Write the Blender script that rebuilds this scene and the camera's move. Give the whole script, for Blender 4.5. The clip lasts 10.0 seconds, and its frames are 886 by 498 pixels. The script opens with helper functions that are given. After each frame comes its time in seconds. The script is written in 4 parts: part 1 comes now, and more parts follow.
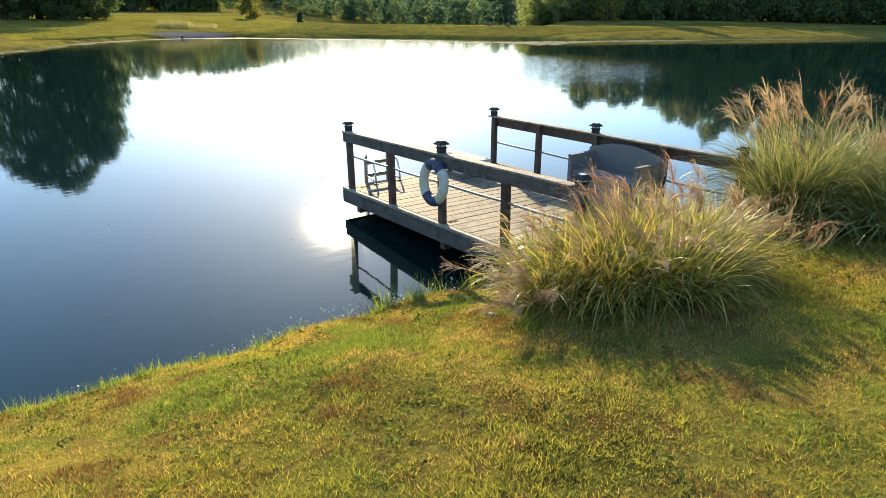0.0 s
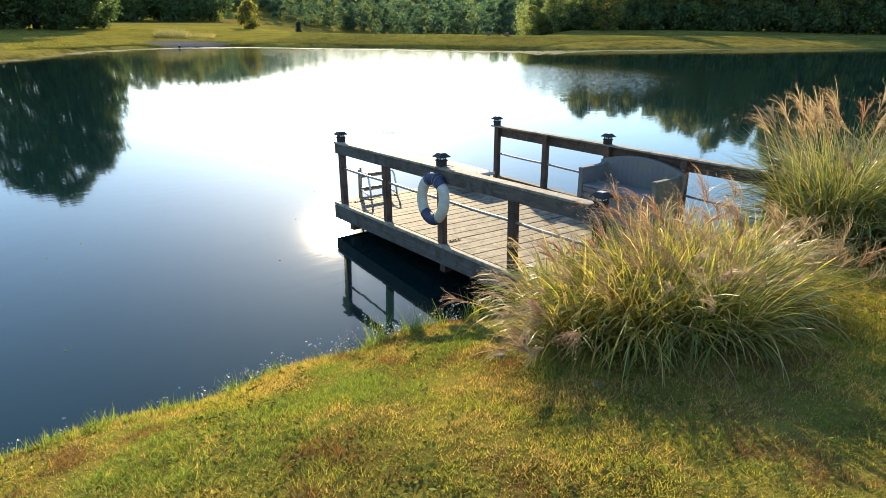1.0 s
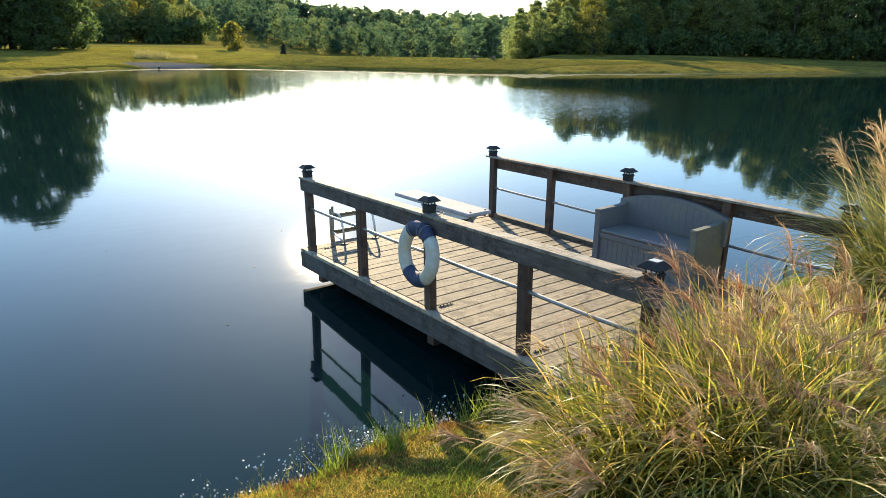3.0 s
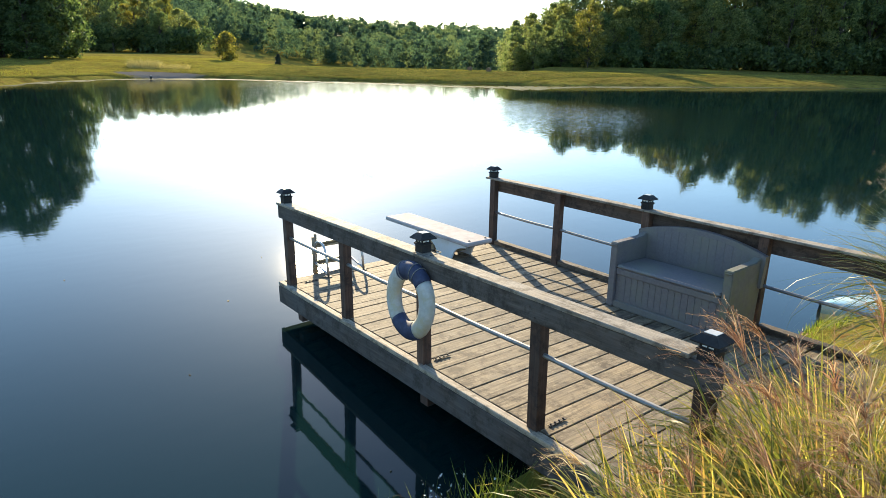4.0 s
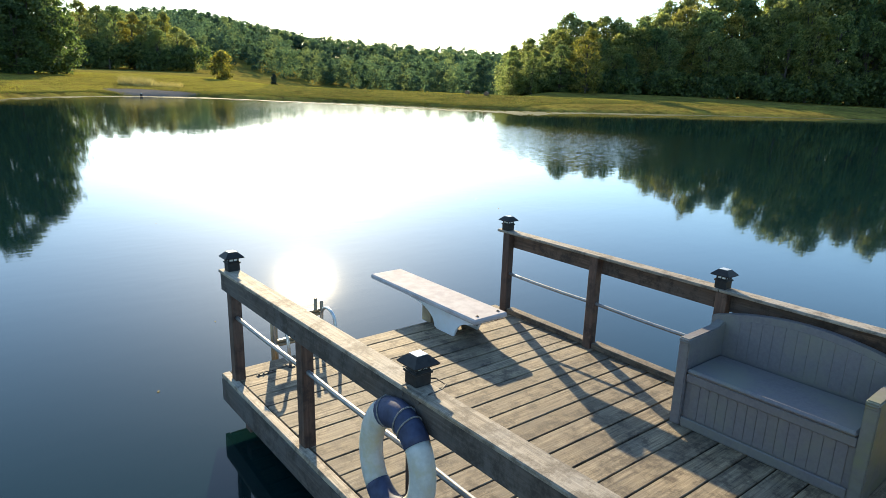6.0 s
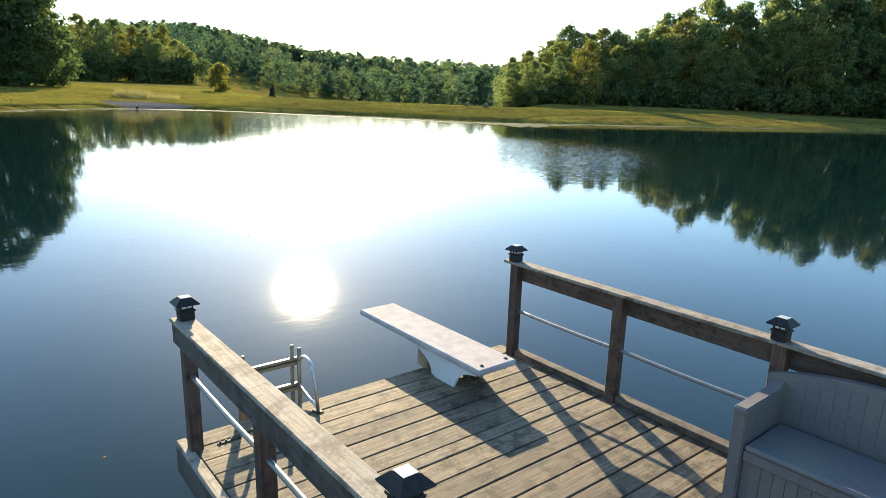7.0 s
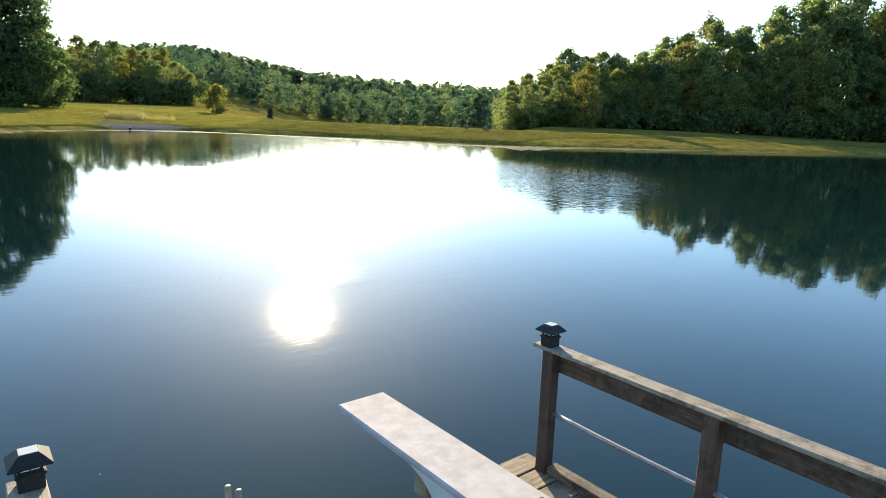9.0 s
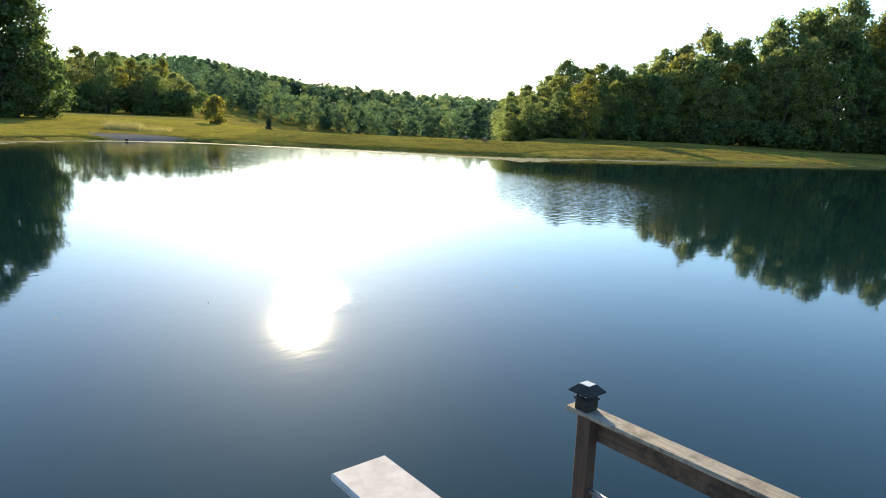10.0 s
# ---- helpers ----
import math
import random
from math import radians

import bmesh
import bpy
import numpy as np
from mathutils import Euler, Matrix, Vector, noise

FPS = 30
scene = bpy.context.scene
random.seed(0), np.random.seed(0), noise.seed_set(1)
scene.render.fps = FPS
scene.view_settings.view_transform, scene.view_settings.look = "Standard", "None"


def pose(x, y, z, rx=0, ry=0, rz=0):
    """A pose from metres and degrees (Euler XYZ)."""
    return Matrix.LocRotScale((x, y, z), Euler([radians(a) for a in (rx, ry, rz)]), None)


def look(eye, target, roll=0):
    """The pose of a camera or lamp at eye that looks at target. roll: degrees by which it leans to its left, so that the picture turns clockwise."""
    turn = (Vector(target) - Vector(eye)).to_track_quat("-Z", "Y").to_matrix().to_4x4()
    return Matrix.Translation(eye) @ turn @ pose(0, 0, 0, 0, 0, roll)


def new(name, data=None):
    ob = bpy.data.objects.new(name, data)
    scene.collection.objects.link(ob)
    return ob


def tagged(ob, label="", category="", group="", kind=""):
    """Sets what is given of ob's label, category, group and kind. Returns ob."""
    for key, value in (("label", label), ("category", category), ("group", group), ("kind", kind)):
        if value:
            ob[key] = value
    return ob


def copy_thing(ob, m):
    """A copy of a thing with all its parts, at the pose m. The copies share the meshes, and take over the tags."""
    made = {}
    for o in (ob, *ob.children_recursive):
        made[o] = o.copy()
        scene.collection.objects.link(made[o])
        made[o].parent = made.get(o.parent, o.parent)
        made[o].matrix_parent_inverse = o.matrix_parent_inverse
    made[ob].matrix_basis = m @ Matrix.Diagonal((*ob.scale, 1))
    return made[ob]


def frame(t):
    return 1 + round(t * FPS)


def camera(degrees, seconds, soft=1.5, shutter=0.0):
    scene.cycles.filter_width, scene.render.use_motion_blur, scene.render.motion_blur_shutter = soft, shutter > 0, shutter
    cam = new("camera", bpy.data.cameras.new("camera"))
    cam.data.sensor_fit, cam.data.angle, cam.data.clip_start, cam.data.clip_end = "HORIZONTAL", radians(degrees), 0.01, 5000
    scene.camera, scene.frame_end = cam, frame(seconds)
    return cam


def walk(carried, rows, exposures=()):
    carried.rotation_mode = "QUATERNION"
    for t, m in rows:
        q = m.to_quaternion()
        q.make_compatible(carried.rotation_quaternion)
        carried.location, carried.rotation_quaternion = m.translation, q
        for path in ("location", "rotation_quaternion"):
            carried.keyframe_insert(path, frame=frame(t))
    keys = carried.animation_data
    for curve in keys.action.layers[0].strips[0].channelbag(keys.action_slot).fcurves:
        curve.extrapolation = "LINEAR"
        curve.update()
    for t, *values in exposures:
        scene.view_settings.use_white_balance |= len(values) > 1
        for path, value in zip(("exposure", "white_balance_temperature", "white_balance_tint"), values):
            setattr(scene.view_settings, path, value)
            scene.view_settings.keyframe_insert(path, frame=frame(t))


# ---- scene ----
cam = camera(71.6, 10.0, soft=0.75)
PATH = [
    (0, (-4.410, -8.521, 3.055), (-3.307, -7.020, 2.329), 0.5),
    (0.5, (-4.205, -8.231, 2.997), (-3.096, -6.728, 2.284), 0.5),
    (1, (-3.994, -7.929, 2.941), (-2.882, -6.421, 2.243), 0.5),
    (1.5, (-3.782, -7.627, 2.890), (-2.664, -6.117, 2.207), 0.6),
    (2, (-3.550, -7.308, 2.849), (-2.423, -5.796, 2.183), 0.5),
    (2.5, (-3.322, -6.984, 2.822), (-2.175, -5.481, 2.173), 0.6),
    (4, (-2.571, -5.961, 2.802), (-1.388, -4.463, 2.203), 1.3),
    (4.5, (-2.302, -5.586, 2.794), (-1.112, -4.087, 2.212), 1.6),
    (5, (-2.038, -5.205, 2.784), (-0.841, -3.705, 2.221), 1.9),
    (5.5, (-1.793, -4.858, 2.786), (-0.589, -3.357, 2.239), 2.3),
    (7, (-1.000, -3.852, 2.765), (0.216, -2.343, 2.269), 2.3),
    (7.5, (-0.763, -3.546, 2.765), (0.456, -2.034, 2.288), 2.4),
    (8, (-0.522, -3.212, 2.764), (0.701, -1.698, 2.302), 2.4),
    (8.5, (-0.287, -2.896, 2.765), (0.939, -1.379, 2.319), 2.5),
    (9, (-0.075, -2.581, 2.765), (1.154, -1.061, 2.336), 2.5),
    (9.5, (0.106, -2.297, 2.787), (1.336, -0.775, 2.375), 2.3),
    (10, (0.289, -1.972, 2.799), (1.524, -0.450, 2.404), 2.6),
]
walk(cam, [(t, look(eye, target, roll)) for t, eye, target, roll in PATH], exposures=[(0.0, 1.44, 5900, 5), (10.0, 1.43, 5880, 4)])

# ---- sky and sun ----
SUN_AZ, SUN_EL = 25.7, 18.75
SUN = Vector((math.sin(radians(SUN_AZ)) * math.cos(radians(SUN_EL)),
              math.cos(radians(SUN_AZ)) * math.cos(radians(SUN_EL)), math.sin(radians(SUN_EL))))
world = bpy.data.worlds.new("sky")
scene.world = world
world.use_nodes = True
wn = world.node_tree
sky = wn.nodes.new("ShaderNodeTexSky")
sky.sky_type = 'NISHITA'
sky.sun_disc = False
sky.sun_elevation = radians(SUN_EL)
sky.sun_rotation = radians(SUN_AZ)
sky.air_density, sky.dust_density, sky.ozone_density = 1.0, 0.34, 2.2
wn.links.new(sky.outputs[0], wn.nodes["Background"].inputs[0])
wn.nodes["Background"].inputs[1].default_value = 0.13
lamp = bpy.data.lights.new("sun", 'SUN')
lamp.energy, lamp.angle, lamp.color = 5.0, radians(0.53), (1.0, 0.745, 0.44)
sun = new("sun", lamp)
sun.matrix_world = look(SUN * 60, (0, 0, 0))


# ---- materials ----
def shader(name):
    m = bpy.data.materials.new(name)
    m.use_nodes = True
    nt = m.node_tree
    return m, nt, nt.nodes["Principled BSDF"]


def node(nt, kind, **values):
    n = nt.nodes.new("ShaderNode" + kind)
    for k, v in values.items():
        n.inputs[k.replace("_", " ")].default_value = v
    return n


def ramp(nt, fac, stops):
    r = nt.nodes.new("ShaderNodeValToRGB")
    el = r.color_ramp.elements
    while len(el) < len(stops):
        el.new(0.5)
    for e, (p, c) in zip(el, stops):
        e.position, e.color = p, (*c, 1)
    nt.links.new(fac, r.inputs[0])
    return r.outputs[0]


def mixed(nt, fac, a, b, mode='MIX'):
    n = nt.nodes.new("ShaderNodeMix")
    n.data_type, n.blend_type = 'RGBA', mode
    for sock, v in ((n.inputs[0], fac), (n.inputs[6], a), (n.inputs[7], b)):
        if isinstance(v, (int, float)):
            sock.default_value = v
        elif isinstance(v, tuple):
            sock.default_value = (*v, 1)
        else:
            nt.links.new(v, sock)
    return n.outputs[2]


def coords(nt, kind="Object", scale=(1, 1, 1), shift=True):
    """Texture coordinates, shifted by each object's random number."""
    tc = nt.nodes.new("ShaderNodeTexCoord")
    mp = nt.nodes.new("ShaderNodeMapping")
    mp.inputs["Scale"].default_value = scale
    nt.links.new(tc.outputs[kind], mp.inputs[0])
    if shift:
        oi = nt.nodes.new("ShaderNodeObjectInfo")
        mul = nt.nodes.new("ShaderNodeMath")
        mul.operation = 'MULTIPLY'
        mul.inputs[1].default_value = 37.0
        nt.links.new(oi.outputs["Random"], mul.inputs[0])
        nt.links.new(mul.outputs[0], mp.inputs["Location"])
    return mp.outputs[0]


def noise_tex(nt, vec, scale, detail=5.0, rough=0.6):
    n = node(nt, "TexNoise", Scale=scale, Detail=detail, Roughness=rough)
    nt.links.new(vec, n.inputs["Vector"])
    return n.outputs[0]


def relief(nt, bsdf, height, strength=0.3, distance=0.01):
    b = node(nt, "Bump", Strength=strength, Distance=distance)
    nt.links.new(height, b.inputs["Height"])
    nt.links.new(b.outputs[0], bsdf.inputs["Normal"])


def surface(name, stops, scale, stain=None, stain_scale=2.0, rough=0.7, metal=0.0, bump=0.3, depth=0.004,
            stretch=(1, 1, 1), kind="Object"):
    """A noise-coloured surface with stains at a larger scale and a fine relief."""
    m, nt, b = shader(name)
    v = coords(nt, kind, stretch)
    g = noise_tex(nt, v, scale)
    col = ramp(nt, g, stops)
    if stain:
        v2 = coords(nt, kind)
        s = noise_tex(nt, v2, stain_scale, 4.0, 0.65)
        mask = ramp(nt, s, [(0.45, (0, 0, 0)), (0.68, (1, 1, 1))])
        col = mixed(nt, mask, col, stain)
    nt.links.new(col, b.inputs["Base Color"])
    b.inputs["Roughness"].default_value = rough
    b.inputs["Metallic"].default_value = metal
    relief(nt, b, g, bump, depth)
    return m


def weathered(name, dark, mid, light, grey, long_axis, rough=0.8):
    """Weathered timber: long grain, cracks, knots and grey patches. Grain runs along long_axis."""
    m, nt, b = shader(name)
    st = [14.0, 14.0, 14.0]
    st[long_axis] = 0.7
    v = coords(nt, "Object", tuple(st))
    g = noise_tex(nt, v, 3.6, 9.0, 0.7)
    col = ramp(nt, g, [(0.33, dark), (0.5, mid), (0.66, light)])
    v2 = coords(nt, "Object")
    patch = ramp(nt, noise_tex(nt, v2, 2.6, 5.0, 0.7), [(0.38, (0, 0, 0)), (0.66, (1, 1, 1))])
    col = mixed(nt, patch, col, mixed(nt, 0.6, col, grey))
    blot = ramp(nt, noise_tex(nt, coords(nt, "Object", (1.0, 1.0, 1.0)), 7.0, 6.0, 0.75), [(0.48, (0, 0, 0)), (0.62, (0.85, 0.85, 0.85))])
    col = mixed(nt, blot, col, tuple(0.8 * c for c in dark))
    st2 = [9.0, 9.0, 9.0]
    st2[long_axis] = 3.2
    vor = node(nt, "TexVoronoi", Scale=0.55)
    nt.links.new(coords(nt, "Object", tuple(st2)), vor.inputs["Vector"])
    knot = ramp(nt, vor.outputs["Distance"], [(0.0, (1, 1, 1)), (0.10, (0, 0, 0))])
    col = mixed(nt, knot, col, tuple(0.45 * c for c in dark))
    oi = nt.nodes.new("ShaderNodeObjectInfo")
    tone = ramp(nt, oi.outputs["Random"], [(0.0, (0.62, 0.60, 0.58)), (0.5, (0.9, 0.9, 0.9)), (1.0, (1.12, 1.08, 1.0))])
    col = mixed(nt, 1.0, col, tone, 'MULTIPLY')
    nt.links.new(col, b.inputs["Base Color"])
    b.inputs["Roughness"].default_value = rough
    relief(nt, b, g, 0.55, 0.006)
    return m


deck_wood = weathered("deck_timber", (0.055, 0.038, 0.022), (0.21, 0.163, 0.097), (0.36, 0.293, 0.187), (0.15, 0.128, 0.095), 0)
rail_wood = weathered("rail_timber", (0.115, 0.09, 0.062), (0.29, 0.24, 0.17), (0.43, 0.37, 0.28), (0.29, 0.28, 0.255), 1)
post_wood = weathered("post_timber", (0.035, 0.02, 0.013), (0.088, 0.045, 0.027), (0.14, 0.08, 0.05), (0.095, 0.07, 0.055), 2)
fascia_wood = weathered("fascia_timber", (0.045, 0.034, 0.026), (0.095, 0.075, 0.06), (0.15, 0.125, 0.10), (0.13, 0.128, 0.125), 1)
beam_wood = weathered("beam_timber", (0.035, 0.022, 0.014), (0.095, 0.055, 0.033), (0.15, 0.095, 0.06), (0.10, 0.08, 0.065), 1)
kerb_wood = weathered("kerb_timber", (0.04, 0.027, 0.016), (0.12, 0.088, 0.053), (0.22, 0.168, 0.105), (0.12, 0.104, 0.08), 1)
black_plastic = surface("black_plastic", [(0.3, (0.010, 0.010, 0.010)), (0.7, (0.026, 0.025, 0.024))], 30, rough=0.6, bump=0.1)
black_plastic.node_tree.nodes["Principled BSDF"].inputs["Specular IOR Level"].default_value = 0.25
# the pale base carries the white sky that the panel mirrors
sky_pale_glass = surface("solar_panel", [(0.3, (0.36, 0.35, 0.32)), (0.7, (0.46, 0.45, 0.41))], 12, rough=0.3, bump=0.05)
clear_lens = surface("frosted_lens", [(0.3, (0.70, 0.72, 0.72)), (0.7, (0.85, 0.86, 0.85))], 20, rough=0.2, bump=0.05)
galvanised = surface("galvanised_pipe", [(0.3, (0.20, 0.205, 0.21)), (0.7, (0.33, 0.335, 0.34))], 25, stain=(0.28, 0.25, 0.22),
                     stain_scale=6, rough=0.52, metal=0.8, bump=0.25)
aluminium = surface("dull_aluminium", [(0.3, (0.50, 0.49, 0.46)), (0.7, (0.70, 0.69, 0.66))], 18, rough=0.45, metal=0.9, bump=0.15)
gelcoat = surface("white_gelcoat", [(0.35, (0.39, 0.36, 0.345)), (0.65, (0.47, 0.44, 0.425))], 9, stain=(0.34, 0.31, 0.30),
                  stain_scale=5, rough=0.8, bump=0.3, depth=0.002)
gelcoat.node_tree.nodes["Principled BSDF"].inputs["Specular IOR Level"].default_value = 0.1
board_shell = surface("white_fibreglass", [(0.35, (0.60, 0.62, 0.64)), (0.65, (0.70, 0.72, 0.74))], 6, stain=(0.52, 0.50, 0.45),
                      stain_scale=3, rough=0.45, bump=0.15, depth=0.002)
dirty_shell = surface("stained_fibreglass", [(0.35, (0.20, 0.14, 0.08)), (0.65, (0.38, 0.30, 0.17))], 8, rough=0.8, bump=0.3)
resin = surface("taupe_resin", [(0.35, (0.132, 0.122, 0.122)), (0.65, (0.165, 0.152, 0.15))], 40, stain=(0.17, 0.165, 0.13),
                stain_scale=3, rough=0.55, bump=0.25, depth=0.0015)
# algae stain, with green reflected light put into the base colour
algae_lit_resin = surface("algae_and_green_light_resin", [(0.35, (0.135, 0.128, 0.112)), (0.65, (0.17, 0.162, 0.138))], 20, stain=(0.165, 0.17, 0.09),
                      stain_scale=4, rough=0.6, bump=0.25, depth=0.0015)
ring_white = surface("ring_canvas_white", [(0.35, (0.38, 0.375, 0.335)), (0.65, (0.48, 0.475, 0.43))], 22, stain=(0.40, 0.36, 0.24),
                     stain_scale=7, rough=0.8, bump=0.3)
ring_blue = surface("ring_canvas_blue", [(0.35, (0.018, 0.023, 0.055)), (0.65, (0.034, 0.045, 0.095))], 22, rough=0.7, bump=0.3)
rope_fibre = surface("grey_rope", [(0.3, (0.10, 0.10, 0.10)), (0.7, (0.25, 0.24, 0.22))], 60, rough=0.9)
tan_tube = surface("tan_tube", [(0.35, (0.25, 0.19, 0.10)), (0.65, (0.38, 0.30, 0.175))], 14, stain=(0.20, 0.15, 0.09), stain_scale=6, rough=0.5, bump=0.15)
iron = surface("rusty_iron", [(0.35, (0.02, 0.016, 0.014)), (0.65, (0.07, 0.05, 0.04))], 30, rough=0.7, bump=0.3)


# ---- building helpers ----
def link(name, bm, material, parent=None, label="", smooth=False):
    me = bpy.data.meshes.new(name)
    bm.normal_update()
    bm.to_mesh(me)
    bm.free()
    for mm in (material if isinstance(material, (list, tuple)) else (material,)):
        me.materials.append(mm)
    if smooth:
        for p in me.polygons:
            p.use_smooth = True
    ob = new(name, me)
    if parent is not None:
        ob.parent = parent
    if label:
        ob["label"] = label
    return ob


part = link


def block(bm, x0, x1, y0, y1, z0, z1, bevel=0.004, m=None):
    """A box with bevelled edges, added to bm."""
    mat = Matrix.Translation(((x0 + x1) / 2, (y0 + y1) / 2, (z0 + z1) / 2)) @ Matrix.Diagonal((x1 - x0, y1 - y0, z1 - z0, 1))
    if m is not None:
        mat = m @ mat
    b2 = bmesh.new()
    bmesh.ops.create_cube(b2, size=1.0, matrix=mat)
    if bevel:
        bmesh.ops.bevel(b2, geom=b2.edges[:], offset=bevel, segments=1, affect='EDGES')
    tmp = bpy.data.meshes.new("tmp")
    b2.to_mesh(tmp)
    b2.free()
    bm.from_mesh(tmp)
    bpy.data.meshes.remove(tmp)
    return bm


def box(x0, x1, y0, y1, z0, z1, bevel=0.004):
    return block(bmesh.new(), x0, x1, y0, y1, z0, z1, bevel)


def tube(bm, pts, radius, sides=8, taper=None, closed=False):
    """A tube swept along points."""
    pts = [Vector(p) for p in pts]
    rings, n = [], len(pts)
    up = None
    for i, p in enumerate(pts):
        a = pts[(i - 1) % n] if closed or i else p
        b = pts[(i + 1) % n] if closed or i < n - 1 else p
        d = (b - a).normalized()
        if up is None:
            up = d.orthogonal().normalized()
        up = (up - d * up.dot(d)).normalized()
        side = d.cross(up)
        r = radius if taper is None else radius * taper(i / max(1, n - 1))
        rings.append([bm.verts.new(p + (up * math.cos(k * 2 * math.pi / sides) + side * math.sin(k * 2 * math.pi / sides)) * r)
                      for k in range(sides)])
    for i in range(n if closed else n - 1):
        r0, r1 = rings[i], rings[(i + 1) % n]
        for k in range(sides):
            bm.faces.new((r0[k], r0[(k + 1) % sides], r1[(k + 1) % sides], r1[k]))
    if not closed:
        bm.faces.new(rings[0][::-1])
        bm.faces.new(rings[-1])
    return bm


def prism(bm, outline, axis, a, b):
    """An outline of (p, q) pairs pushed from a to b along axis 0, 1 or 2."""
    def at(p, q, h):
        v = [p, q]
        v.insert(axis, h)
        return bm.verts.new(v)
    lo = [at(p, q, a) for p, q in outline]
    hi = [at(p, q, b) for p, q in outline]
    n = len(outline)
    for i in range(n):
        bm.faces.new((lo[i], lo[(i + 1) % n], hi[(i + 1) % n], hi[i]))
    bm.faces.new(lo[::-1])
    bm.faces.new(hi)
    bmesh.ops.recalc_face_normals(bm, faces=bm.faces[:])
    return bm


def thing(name, m, label, category, group="", kind=""):
    ob = new(name)
    ob.matrix_world = m
    return tagged(ob, label, category, group, kind)


# ---- ground and water ----
POND = [(3.7, 58), (7.4, 60.6), (12.5, 63.7), (18.2, 65.5), (23.8, 62), (33.4, 57), (41.1, 51.5), (47, 45.2), (51, 41), (65.5, 36.2),
        (80.7, 30.4), (96.4, 25.3), (120, 17), (124, 2), (95, -6), (50, -7), (25, -5.2), (9, -4.1), (4.5, -3.6), (1, -3.5), (-0.7, -3.45),
        (-1.2, -3.40), (-2.5, -3.31), (-4.8, -3.25), (-10, -3.5), (-22, -3.0), (-34, 2), (-34, 12), (-22, 26), (-9, 39), (-2.7, 47), (1.2, 52.4)]
PTS = np.array(POND, float)


def pond_distance(x, y):
    """Distance to the shoreline, negative over the water."""
    p = np.stack([x, y], -1)
    best = np.full(x.shape, 1e9)
    inside = np.zeros(x.shape, bool)
    for a, b in zip(PTS, np.roll(PTS, -1, 0)):
        ab = b - a
        t = np.clip(((p - a) @ ab) / (ab @ ab), 0, 1)
        best = np.minimum(best, np.linalg.norm(p - a - t[..., None] * ab, axis=-1))
        cross = ((a[1] > y) != (b[1] > y)) & (x < (b[0] - a[0]) * (y - a[1]) / (b[1] - a[1] + 1e-12) + a[0])
        inside ^= cross
    return np.where(inside, -best, best)


def step(a, b, v):
    t = np.clip((v - a) / (b - a), 0, 1)
    return t * t * (3 - 2 * t)


def ground_height(x, y):
    x, y = np.asarray(x, float), np.asarray(y, float)
    d = pond_distance(x, y)
    d = d + 0.10 * np.sin(x * 1.9 + 0.7) * np.sin(y * 0.8) * step(-3, 0, d) + 0.05 * np.sin(x * 4.7) * step(-3, 0, d)
    near = np.interp(d, [0, 0.12, 0.4, 1.38, 1.8, 2.5, 3.1, 3.7, 4.3, 6, 12, 40, 200],
                     [0, 0.10, 0.22, 0.575, 0.705, 0.83, 0.93, 1.02, 1.09, 1.27, 1.6, 2.2, 4])
    az = np.degrees(np.arctan2(x, y + 2))
    r = np.hypot(x, y + 2)
    left = step(29, 17, az)
    dam = np.interp(d, [0, 0.8, 4, 11, 14, 20, 34, 60, 150, 260, 340, 460, 700], [0, 0.22, 0.5, 1.05, 1.1, 0.95, 0.2, -1.6, -4, -5, -2, 11, 18])
    field = np.interp(d, [0, 0.8, 5, 15, 25, 40, 60, 120, 220, 310, 460, 700], [0, 0.25, 0.6, 1.1, 1.4, 1.45, 1.45, 1.4, 1.3, 4, 10, 14])
    far = dam * (1 - left) + field * left
    hill = 14.2 * np.exp(-((az - 16) / 9.0) ** 2) * step(230, 480, r)
    rightrise = step(43, 49, az) * (step(18, 45, d) * 1.9 + step(55, 110, d) * 3)
    z_far = far + hill + rightrise
    w = step(6, 26, y)
    z = near * (1 - w) + z_far * w
    z = np.where(d < 0, np.maximum(d * 0.45, -1.6) - 0.02, z)
    rough = 0.02 * np.sin(x * 3.1 + y * 1.7) + 0.015 * np.sin(x * 7.3 - y * 5.1)
    return z + rough * step(0.2, 1.5, d) * (y < 20)


def graded(lo, hi, centre, fine, grow):
    """Coordinates that are fine about the centre and widen outwards."""
    out, s, v = [centre], fine, centre
    while v < hi:
        v += s
        s *= grow if abs(v - centre) > 6 else 1.0
        out.append(v)
    s, v = fine, centre
    while v > lo:
        v -= s
        s *= grow if abs(v - centre) > 6 else 1.0
        out.insert(0, v)
    return np.array(out)


gx = np.unique(np.concatenate([graded(-900, 1400, -1.0, 0.14, 1.045), np.arange(0, 130, 2.0)]))
gy = np.unique(np.concatenate([graded(-500, 1500, -5.5, 0.14, 1.045), np.arange(40, 90, 1.2)]))
GX, GY = np.meshgrid(gx, gy, indexing="ij")
GZ = ground_height(GX, GY)
nx, ny = GX.shape
verts = np.stack([GX, GY, GZ], -1).reshape(-1, 3)
ii = (np.arange(nx - 1)[:, None] * ny + np.arange(ny - 1)[None]).reshape(-1)
faces = np.stack([ii, ii + ny, ii + ny + 1, ii + 1], -1)


